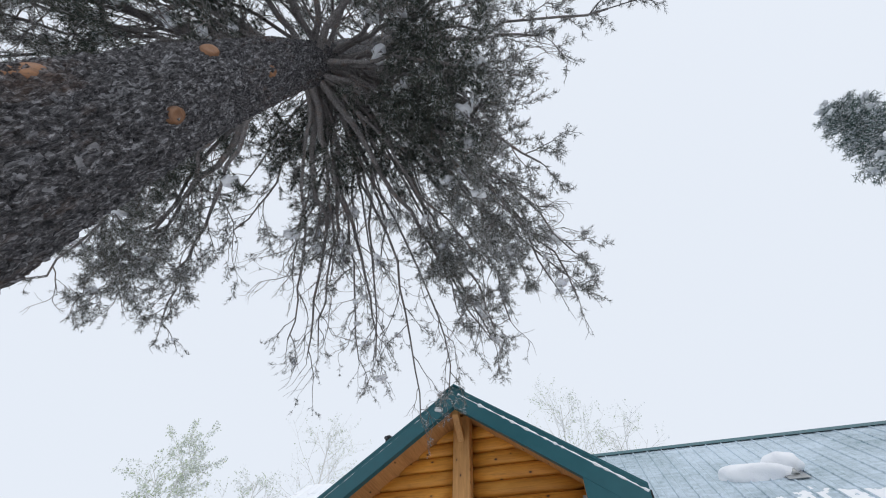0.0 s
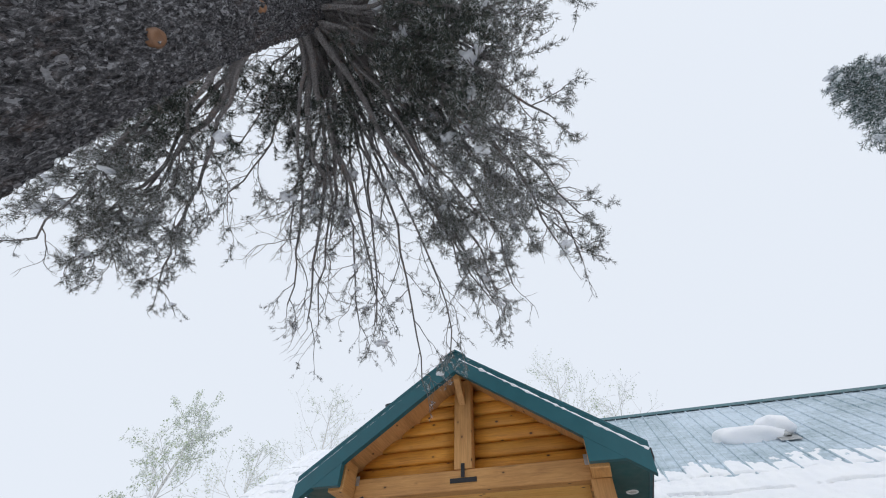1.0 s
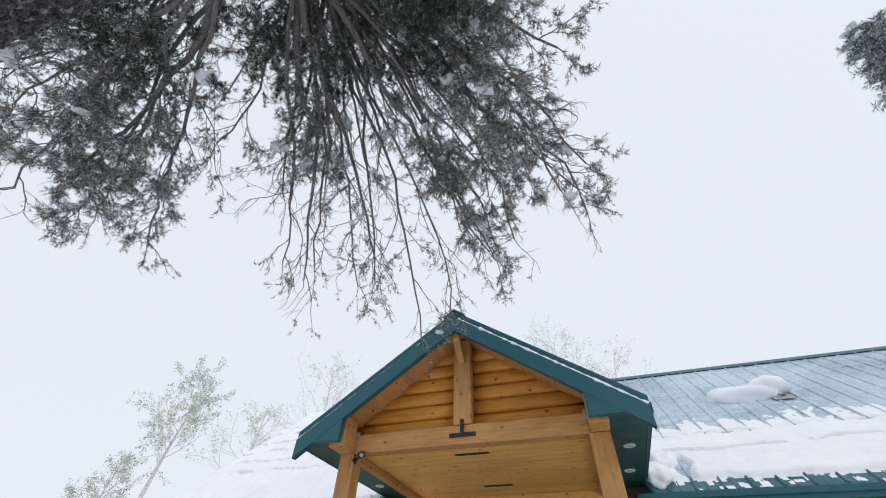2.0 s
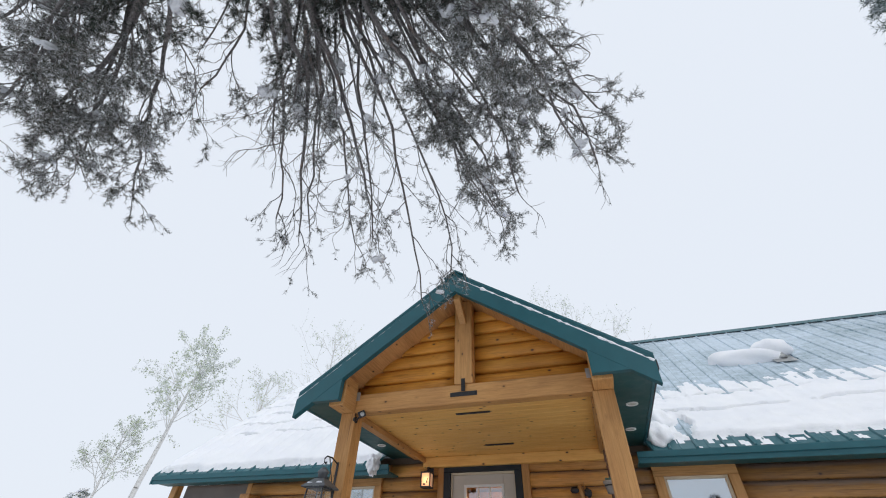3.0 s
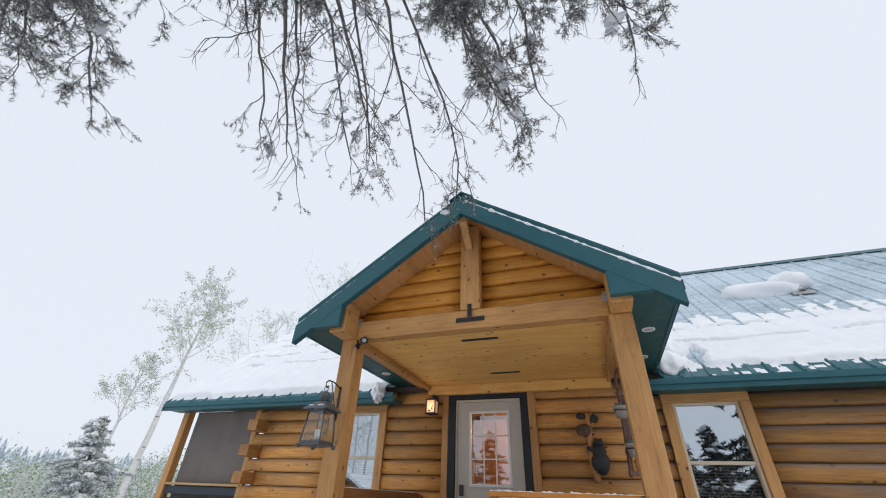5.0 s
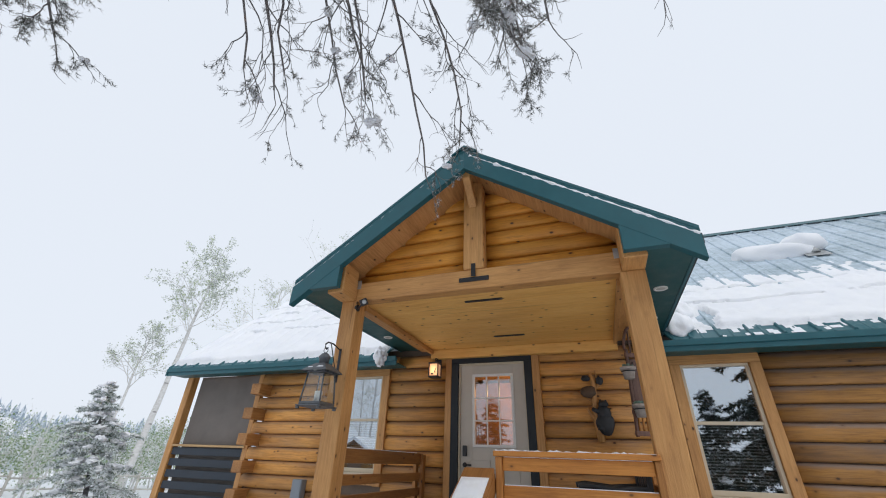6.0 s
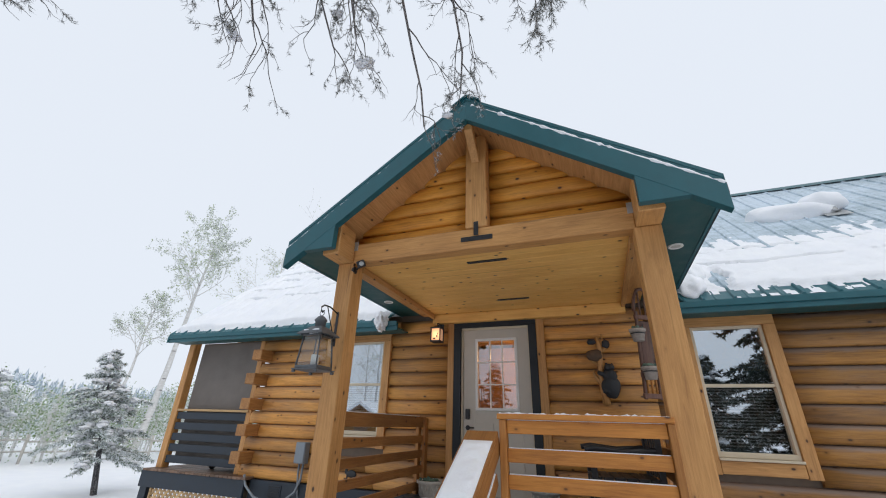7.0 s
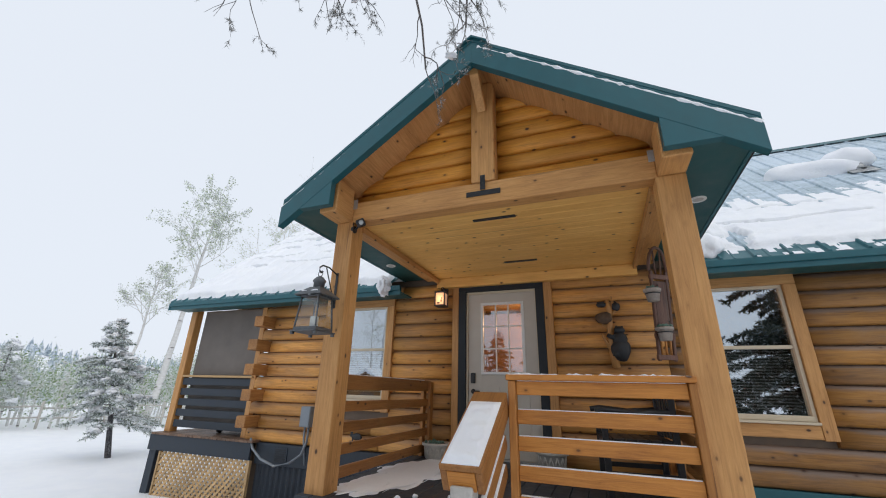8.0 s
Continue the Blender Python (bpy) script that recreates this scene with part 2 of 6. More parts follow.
def prism(poly, axis, a, b, bev=0.0):
    """A polygon in the two other axes, drawn out along axis from a to b."""
    bm = bmesh.new()
    def at(p, t):
        return {"x": (t, p[0], p[1]), "y": (p[0], t, p[1]), "z": (p[0], p[1], t)}[axis]
    lo = [bm.verts.new(at(p, a)) for p in poly]
    hi = [bm.verts.new(at(p, b)) for p in poly]
    bm.faces.new(lo)
    bm.faces.new(hi[::-1])
    for i in range(len(poly)):
        j = (i + 1) % len(poly)
        bm.faces.new((lo[j], lo[i], hi[i], hi[j]))
    bmesh.ops.recalc_face_normals(bm, faces=bm.faces[:])
    if bev:
        bmesh.ops.bevel(bm, geom=bm.edges[:], offset=bev, segments=1, affect="EDGES")
    return bm


def tube(points, radii, sides=8, cap=True):
    """A round bar through the points, in one mesh."""
    bm = bmesh.new()
    rings = []
    pts = [Vector(p) for p in points]
    if not hasattr(radii, "__len__"):
        radii = [radii] * len(pts)
    up = Vector((0.13, 0.27, 0.95)).normalized()
    for i, p in enumerate(pts):
        d = (pts[min(i + 1, len(pts) - 1)] - pts[max(i - 1, 0)]).normalized()
        if abs(d.dot(up)) > 0.97:
            up = Vector((0.9, 0.2, 0.1)).normalized()
        u = d.cross(up).normalized()
        v = d.cross(u)
        rings.append([bm.verts.new(p + radii[i] * (math.cos(2 * math.pi * k / sides) * u + math.sin(2 * math.pi * k / sides) * v)) for k in range(sides)])
    for a, b in zip(rings, rings[1:]):
        for k in range(sides):
            bm.faces.new((a[k], a[(k + 1) % sides], b[(k + 1) % sides], b[k]))
    if cap:
        bm.faces.new(rings[0][::-1])
        bm.faces.new(rings[-1])
    bmesh.ops.recalc_face_normals(bm, faces=bm.faces[:])
    for f in bm.faces:
        f.smooth = len(f.verts) == 4
    return bm


def lathe(profile, sides=20, at=(0, 0, 0)):
    bm = bmesh.new()
    rings = []
    for r, z in profile:
        rings.append([bm.verts.new((at[0] + r * math.cos(2 * math.pi * k / sides), at[1] + r * math.sin(2 * math.pi * k / sides), at[2] + z)) for k in range(sides)])
    for a, b in zip(rings, rings[1:]):
        for k in range(sides):
            f = bm.faces.new((a[k], a[(k + 1) % sides], b[(k + 1) % sides], b[k]))
            f.smooth = True
    bm.faces.new(rings[0][::-1])
    bm.faces.new(rings[-1])
    bmesh.ops.recalc_face_normals(bm, faces=bm.faces[:])
    return bm


def blob(c, r, seed=0, rough=0.25, sub=3, freq=1.6):
    """A rounded, uneven lump."""
    bm = bmesh.new()
    bmesh.ops.create_icosphere(bm, subdivisions=sub, radius=1.0)
    for v in bm.verts:
        n = noise.noise(v.co * freq + Vector((seed * 7.3, seed * 3.1, seed)))
        v.co = Vector((v.co.x * r[0], v.co.y * r[1], v.co.z * r[2])) * (1 + rough * n) + Vector(c)
    for f in bm.faces:
        f.smooth = True
    return bm


def merge(*bms):
    out = bmesh.new()
    for b in bms:
        me = bpy.data.meshes.new("tmp")
        b.to_mesh(me)
        out.from_mesh(me)
        b.free()
        bpy.data.meshes.remove(me)
    return out


def mesh_of(name, bm, material):
    me = bpy.data.meshes.new(name)
    bm.to_mesh(me)
    bm.free()
    me.materials.append(material)
    return me


def part(name, bm, material, parent=None, label=""):
    ob = new(name, mesh_of(name, bm, material))
    if parent is not None:
        ob.parent = parent
    if label:
        ob["label"] = label
    return ob


def thing(name, label, category, at=(0, 0, 0), group="", kind=""):
    ob = new(name)
    ob.empty_display_size = 0.1
    ob.location = at
    bpy.context.view_layer.update()
    return tagged(ob, label, category, group, kind)


def np_mesh(name, verts, faces, material, parent=None, label="", smooth=False):
    me = bpy.data.meshes.new(name)
    verts = np.asarray(verts, dtype=np.float32)
    faces = np.asarray(faces, dtype=np.int32)
    k = faces.shape[1]
    me.vertices.add(len(verts))
    me.vertices.foreach_set("co", verts.ravel())
    me.loops.add(faces.size)
    me.loops.foreach_set("vertex_index", faces.ravel())
    me.polygons.add(len(faces))
    me.polygons.foreach_set("loop_start", np.arange(0, faces.size, k, dtype=np.int32))
    me.polygons.foreach_set("use_smooth", np.full(len(faces), smooth))
    me.update(calc_edges=True)
    me.materials.append(material)
    ob = new(name, me)
    if parent is not None:
        ob.parent = parent
    if label:
        ob["label"] = label
    return ob


# ---------------------------------------------------------------- plan
DECK = 0.92            # porch floor
WALL = 7.33            # face of the framing behind the logs
COURSE = 0.191
X_L, X_R = -7.66, 9.6  # ends of the main roof
EAVE_Y, EAVE_Z, SLOPE = 6.86, 3.09, 0.86
RIDGE_Y = 10.65
RIDGE_Z = EAVE_Z + SLOPE * (RIDGE_Y - EAVE_Y)
P_L, P_R = -2.70, 0.29     # porch outer width
P_Y = 4.98                 # porch front face
AX, AZ, GS = -1.21, 4.665, 0.704   # porch ridge and slope
EX = 1.865                 # half width of the porch roof
G_Y = 4.67                 # face of the gable fascia
B0, B1 = 3.21, 3.41        # porch beam


def roof_z(y):
    return EAVE_Z + SLOPE * (y - EAVE_Y)


# ---------------------------------------------------------------- ground
def ground_height(x, y):
    h = 0.10 * noise.noise(Vector((x * 0.16, y * 0.16, 0.3))) + 0.04 * noise.noise(Vector((x * 0.6, y * 0.6, 2.3)))
    d = math.hypot(x, y)
    if d > 18:
        s = min(1, (d - 18) / 60)
        h += -0.6 * s + 1.2 * s * noise.noise(Vector((x * 0.02, y * 0.02, 5)))
    return h


def build_ground():
    rings = [0.0]
    r = 0.35
    while r < 900:
        rings.append(r)
        r *= 1.09
    n = 144
    verts, faces = [(0.0, 4.0, ground_height(0, 4.0))], []
    for r in rings[1:]:
        for k in range(n):
            a = 2 * math.pi * k / n
            x, y = r * math.cos(a), 4.0 + r * math.sin(a)
            verts.append((x, y, ground_height(x, y)))
    for i in range(len(rings) - 2):
        for k in range(n):
            a, b = 1 + i * n + k, 1 + i * n + (k + 1) % n
            faces.append((a, b, b + n, a + n))
    g = np_mesh("ground", verts, faces, SNOW, smooth=True)
    tagged(g, "deep fresh snow covering the open ground", "snow ground", kind="structure")
    cap = [(0, 1 + k, 1 + (k + 1) % n) for k in range(n)]
    me = g.data
    bm = bmesh.new()
    bm.from_mesh(me)
    bm.verts.ensure_lookup_table()
    for f in cap:
        bm.faces.new([bm.verts[i] for i in f]).smooth = True
    bm.to_mesh(me)
    bm.free()
    return g


build_ground()

# ---------------------------------------------------------------- log walls
rnd = random.Random(4)


def log_bm(x0, x1, zc, yf, h=COURSE, depth=0.06, seed=0):
    """A half-round log, lying along x, its round face to the front."""
    bm = bmesh.new()
    prof = [(0.07, -0.5), (0.0, -0.5), (-0.5, -0.49), (-0.8, -0.42), (-0.97, -0.27), (-1.0, -0.06), (-0.93, 0.14), (-0.76, 0.32), (-0.46, 0.45), (0.0, 0.5), (0.07, 0.5)]
    n = max(2, int((x1 - x0) / 0.35))
    rings = []
    for i in range(n + 1):
        x = x0 + (x1 - x0) * i / n
        wob = 0.010 * noise.noise(Vector((x * 1.3, zc * 9, seed)))
        fat = 1 + 0.14 * noise.noise(Vector((x * 0.7, zc * 5, seed + 9)))
        rings.append([bm.verts.new((x, yf + p * depth * fat - (0.004 if p < 0 else 0) + wob * (p < -0.1), zc + q * (h - 0.006))) for p, q in prof])
    for a, b in zip(rings, rings[1:]):
        for k in range(len(prof) - 1):
            f = bm.faces.new((a[k], b[k], b[k + 1], a[k + 1]))
            f.smooth = True
    bm.faces.new(rings[0])
    bm.faces.new(rings[-1][::-1])
    bmesh.ops.recalc_face_normals(bm, faces=bm.faces[:])
    return bm


# openings in the front wall: x0, x1, z0, z1, outside their wooden trim
OPEN = {"door": (-2.305, -0.93, DECK - 0.1, 3.2), "window_r": (0.66, 1.61, 1.34, 3.0), "window_l": (-4.22, -3.23, 1.395, 3.01)}
LEFT_CORNER = -5.62


def wall_pieces(x0, x1, z0, z1, openings):
    """Split a wall into plain panels round its openings."""
    xs = sorted({x0, x1, *[o[0] for o in openings], *[o[1] for o in openings]})
    out = []
    for a, b in zip(xs, xs[1:]):
        c = (a + b) / 2
        inside = [o for o in openings if o[0] < c < o[1]]
        if not inside:
            out.append((a, b, z0, z1))
        for o in inside:
            if o[2] > z0:
                out.append((a, b, z0, o[2]))
            if o[3] < z1:
                out.append((a, b, o[3], z1))
    return out


def build_front_wall():
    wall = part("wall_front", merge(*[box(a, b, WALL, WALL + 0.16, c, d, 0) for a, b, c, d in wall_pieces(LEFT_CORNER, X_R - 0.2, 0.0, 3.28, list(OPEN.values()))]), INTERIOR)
    tagged(wall, "front wall of the cabin sided with honey stained half-round logs", "log wall", kind="structure")
    k = 0
    z = 3.087 + 0
    while z > 0.94:
        for a, b, c, d in [(LEFT_CORNER - (0.12 if round((3.087 - z) / COURSE) % 2 else 0.0), X_R - 0.2, 0, 0)]:
            spans = [(a, b)]
            for o in OPEN.values():
                if o[2] - 0.08 < z < o[3] + 0.06:
                    nxt = []
                    for s in spans:
                        if o[0] > s[0] and o[1] < s[1]:
                            nxt += [(s[0], o[0]), (o[1], s[1])]
                        else:
                            nxt.append(s)
                    spans = nxt
            for s in spans:
                x = s[0]
                if s[0] < 0.3 < s[1]:
                    spans.append((0.3, s[1]))
                    s = (s[0], 0.3)
                while x < s[1] - 0.01:
                    ln = rnd.uniform(2.0, 4.2)
                    e = s[1] if s[1] - x < ln + 0.6 else x + ln
                    part("log", log_bm(x + 0.0015, e - 0.0015, z, WALL, seed=k), LOG_OLD_DIM if x > 0.2 else LOG, wall)
                    x = e
                    k += 1
        z -= COURSE
    return wall


WALL_OB = build_front_wall()


def build_log_ends():
    """Ends of the side wall's logs, standing proud of the corner."""
    for i in range(6):
        z = 3.087 - i * 2 * COURSE
        s = rnd.uniform(-0.012, 0.012)
        bm = box(LEFT_CORNER - 0.09 + s, LEFT_CORNER + 0.1 + s, 6.99 + s, WALL + 0.05, z - 0.085, z + 0.085, 0.016, 2)
        part("log_end", bm, ENDGRAIN, WALL_OB, "sawn log end with weathered grain")


build_log_ends()
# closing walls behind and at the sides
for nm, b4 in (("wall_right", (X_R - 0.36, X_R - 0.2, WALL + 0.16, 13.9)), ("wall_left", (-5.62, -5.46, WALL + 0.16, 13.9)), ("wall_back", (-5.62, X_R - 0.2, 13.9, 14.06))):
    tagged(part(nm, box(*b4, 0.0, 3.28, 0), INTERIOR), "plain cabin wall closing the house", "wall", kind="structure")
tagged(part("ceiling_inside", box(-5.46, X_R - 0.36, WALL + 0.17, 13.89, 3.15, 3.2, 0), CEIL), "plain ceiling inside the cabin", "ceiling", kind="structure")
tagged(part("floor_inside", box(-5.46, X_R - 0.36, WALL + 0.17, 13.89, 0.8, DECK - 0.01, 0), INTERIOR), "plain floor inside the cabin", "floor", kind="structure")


# ---------------------------------------------------------------- main roof
def eave_line(x):
    """Where the main roof begins: at its eave, or behind the valley of the porch roof."""
    z_porch = AZ - GS * abs(x - AX)
    return max(EAVE_Y, EAVE_Y + (z_porch - 0.04 - EAVE_Z) / SLOPE) if abs(x - AX) < EX + 0.04 else EAVE_Y


def build_main_roof():
    roof = thing("roof_main", "green ribbed metal roof with a dusting of snow", "metal roof", kind="structure")
    step = 0.3048
    x = X_L
    i = 0
    ln = math.hypot(RIDGE_Y - EAVE_Y, RIDGE_Z - EAVE_Z)
    while x < X_R - 0.01:
        e = min(X_R, x + step)
        # a sheet with a raised rib on its edge, in the slope's own plane
        prof = [(0, 0), (0.012, 0.022), (0.03, 0.022), (0.042, 0), (0.135, 0.0), (0.142, 0.005), (0.155, 0.005), (0.162, 0.0), (e - x, 0)]
        bm = bmesh.new()
        rows = []
        for low in (True, False):
            ys = [eave_line(x + p) if low else RIDGE_Y for p, q in prof]
            rows.append([bm.verts.new((x + p, y - q * 0.65, roof_z(y) + q * 0.76)) for (p, q), y in zip(prof, ys)])
            rows.append([bm.verts.new((x + p, y + 0.01, roof_z(y) - 0.03)) for (p, q), y in zip(prof, ys)])
        a, a2, b, b2 = rows
        for k in range(len(prof) - 1):
            bm.faces.new((a[k], a[k + 1], b[k + 1], b[k]))
            bm.faces.new((a2[k + 1], a2[k], b2[k], b2[k + 1]))
            bm.faces.new((a2[k], a2[k + 1], a[k + 1], a[k]))
        part("roof_panel", bm, ROOFMETAL, roof)
        x = e
        i += 1
    back = prism([(RIDGE_Y, RIDGE_Z), (RIDGE_Y, RIDGE_Z - 0.05), (14.45, RIDGE_Z - 0.05 - SLOPE * (14.45 - RIDGE_Y)), (14.45, RIDGE_Z - SLOPE * (14.45 - RIDGE_Y))], "x", X_L, X_R)
    part("back_slope", back, ROOFMETAL, roof)
    cap = prism([(RIDGE_Y - 0.16, RIDGE_Z - 0.10), (RIDGE_Y - 0.03, RIDGE_Z + 0.02), (RIDGE_Y + 0.03, RIDGE_Z + 0.02), (RIDGE_Y + 0.16, RIDGE_Z - 0.10), (RIDGE_Y, RIDGE_Z - 0.02)], "x", X_L - 0.02, X_R)
    part("ridge_cap", cap, GREEN, roof)
    part("fascia", box(X_L, -2.95, EAVE_Y + 0.012, EAVE_Y + 0.04, EAVE_Z - 0.135, EAVE_Z - 0.03, 0.003), GREEN, roof)
    part("fascia", box(0.50, X_R, EAVE_Y + 0.012, EAVE_Y + 0.04, EAVE_Z - 0.135, EAVE_Z - 0.03, 0.003), GREEN, roof)
    part("drip_edge", box(X_L, -2.95, EAVE_Y - 0.012, EAVE_Y + 0.01, EAVE_Z - 0.075, EAVE_Z - 0.005, 0.004), GREEN, roof)
    part("drip_edge", box(0.50, X_R, EAVE_Y - 0.012, EAVE_Y + 0.01, EAVE_Z - 0.075, EAVE_Z - 0.005, 0.004), GREEN, roof)
    part("soffit", box(X_L, -2.95, EAVE_Y + 0.042, WALL - 0.09, EAVE_Z - 0.11, EAVE_Z - 0.09, 0), SOFFIT, roof)
    part("soffit", box(0.50, X_R, EAVE_Y + 0.042, WALL - 0.09, EAVE_Z - 0.11, EAVE_Z - 0.09, 0), SOFFIT, roof)
    # raked edge and gable end at the left
    rk = prism([(EAVE_Y, EAVE_Z - 0.02), (RIDGE_Y, RIDGE_Z - 0.02), (14.4, EAVE_Z + 0.02), (14.4, EAVE_Z - 0.13), (RIDGE_Y, RIDGE_Z - 0.2), (EAVE_Y, EAVE_Z - 0.14)], "x", X_L - 0.03, X_L + 0.0)
    part("rake_board", rk, GREEN, roof)
    gb = prism([(WALL + 0.1, 3.2), (RIDGE_Y, RIDGE_Z - 0.25), (13.9, 3.2)], "x", X_L + 0.2, X_L + 0.3)
    part("gable_end", gb, LOG, roof)
    gr = prism([(WALL + 0.1, 3.2), (RIDGE_Y, RIDGE_Z - 0.25), (13.9, 3.2)], "x", X_R - 0.35, X_R - 0.25)
    part("gable_end", gr, LOG, roof)
    return roof


build_main_roof()


# ---------------------------------------------------------------- porch
def rake_poly(sign, d_top, d_bot, far=EX, near=0.0):
    """The raking band below the porch roof, on one side of the ridge, in x and z."""
    pts = [(AX + sign * near, AZ - GS * near - d_top), (AX + sign * far, AZ - GS * far - d_top), (AX + sign * far, AZ - GS * far - d_bot), (AX + sign * near, AZ - GS * near - d_bot)]
    return pts


def build_porch_roof():
    roof = thing("roof_porch", "steep green metal gable roof over the porch", "porch roof", kind="structure")
    z_e = AZ - GS * EX
    for s in (-1, 1):
        # metal sheet
        n = 7
        top = rake_poly(s, -0.03, 0.0, EX + 0.008)
        part("roof_sheet", prism(top, "y", G_Y - 0.02, 8.9), GREEN, roof)
        part("rake_trim", prism(rake_poly(s, -0.036, 0.06, EX + 0.012), "y", G_Y - 0.016, G_Y - 0.002), GREEN, roof)
        # fascia with its level return
        part("fascia", prism(rake_poly(s, 0.062, 0.26, EX + 0.005), "y", G_Y - 0.042, G_Y + 0.03, 0.002), GREEN, roof)
        xr = AX + s * 1.325
        zr = AZ - GS * 1.325 - 0.26
        xe = AX + s * (EX + 0.005)
        part("fascia_return", prism([(xr, zr + 0.02), (xe - s * 0.004, z_e - 0.06), (xe - s * 0.004, z_e - 0.112), (xr, z_e - 0.112)], "y", G_Y - 0.039, G_Y + 0.027, 0.002), GREEN, roof)
        # side fascia, gutter lip and level soffit
        xo, xi = AX + s * EX, AX + s * 1.496
        part("side_fascia", box(xo - 0.012, xo + 0.012, G_Y + 0.032, EAVE_Y + 0.4, z_e - 0.112, z_e - 0.003, 0.002), GREEN, roof)
        part("gutter_lip", box(xo + s * 0.013, xo + s * 0.03, G_Y + 0.02, EAVE_Y + 0.02, z_e - 0.108, z_e - 0.02, 0.004), BLACK, roof)
        part("soffit", box(xi, xo - s * 0.014, G_Y + 0.031, EAVE_Y + 0.38, z_e - 0.106, z_e - 0.092, 0), SOFFIT, roof)
        # boarded underside of the overhang
        part("soffit_board", prism(rake_poly(s, 0.145, 0.16, 1.42), "y", G_Y + 0.033, 5.19), PLYWOOD, roof)
        # recessed lamp rings in the soffit
        for y in (5.55, 6.45):
            ring = thing("recessed_light", "round white recessed soffit light, unlit", "soffit light", (AX + s * 1.68, y, z_e - 0.107), "soffit lights")
            part("rim", lathe([(0.062, 0.0), (0.062, -0.008), (0.045, -0.010), (0.042, 0.0)], 20), WHITEVINYL, ring)
            part("lens", lathe([(0.042, -0.001), (0.041, -0.005)], 20), POT, ring, "frosted lens")
    part("ridge_cap", prism([(AX - 0.14, AZ - 0.045), (AX, AZ + 0.055), (AX + 0.14, AZ - 0.045), (AX + 0.14, AZ - 0.06), (AX, AZ + 0.036), (AX - 0.14, AZ - 0.06)], "y", G_Y - 0.045, 8.9), GREEN, roof)
    return roof


PORCH_ROOF = build_porch_roof()


def build_porch_frame():
    fr = thing("porch_frame", "square-sawn timber frame carrying the porch gable", "timber frame", kind="structure")
    # left and right posts
    for x0, x1 in ((P_L + 0.015, P_L + 0.198), (P_R - 0.2, P_R)):
        part("post", box(x0, x1, P_Y, P_Y + 0.185, DECK - 0.9, B0, 0.010, 2), TIMBER_Z, fr, "tan squared timber post")
    part("front_beam", box(P_L + 0.18, P_R - 0.18, P_Y + 0.005, P_Y + 0.15, B0 - 0.005, B1, 0.008), TIMBER_X, fr)
    for x0, x1 in ((P_L + 0.0, P_L + 0.178), (P_R - 0.178, P_R)):
        part("side_beam", box(x0 - 0.002, x1 + 0.002, G_Y + 0.055, WALL - 0.09, B0 + 0.002, B1 + 0.02, 0.008), TIMBER_Y, fr)
        part("beam_end", box(x0 - 0.003, x1 + 0.003, G_Y + 0.05, P_Y - 0.002, B0 + 0.001, B1 + 0.13, 0.008), TIMBER_Y, fr)
    part("king_post", box(AX - 0.105, AX + 0.105, P_Y - 0.012, P_Y + 0.12, B1 + 0.002, AZ - 0.2, 0.008), TIMBER_Z, fr)
    br = prism([(P_Y - 0.02, 4.13), (P_Y - 0.02, 4.23), (G_Y + 0.035, 4.44), (G_Y + 0.035, 4.34)], "x", AX - 0.04, AX + 0.04, 0.004)
    part("brace", br, TIMBER_Y, fr, "small diagonal timber brace")
    for x in (P_L + 0.178 + 0.0, P_R - 0.178 - 0.045):
        part("bracket", box(x, x + 0.045, P_Y - 0.001, P_Y + 0.003, B1 - 0.07, B1 + 0.03, 0.001), GALV, fr, "galvanised corner plate")
    return fr


build_porch_frame()


def build_gable():
    top = AZ - 0.09
    g = part("wall_gable", prism([(P_L + 0.1, B1 + 0.005), (P_R - 0.1, B1 + 0.005), (AX, AZ - 0.16)], "y", 5.16, 5.2), LOG_GABLE)
    tagged(g, "porch gable sided with golden half-round logs", "gable wall", kind="structure")
    h = 0.167
    z, k = 3.48, 100
    while z < AZ - 0.3:
        hw = (top - (z - 0.08)) / GS
        for a, b in ((AX - hw, AX - 0.1), (AX + 0.1, AX + hw)):
            bm = log_bm(max(a, P_L + 0.12), min(b, P_R - 0.12), z, 5.16, h, 0.058, k)
            for v in bm.verts:
                # ends cut to the slope of the roof
                lim = (top - v.co.z) / GS
                v.co.x = max(AX - lim, min(AX + lim, v.co.x))
                v.co.z = max(v.co.z, B1 - 0.01)
            part("log", bm, LOG_GABLE, g)
            k += 1
        z += h
    return g


build_gable()


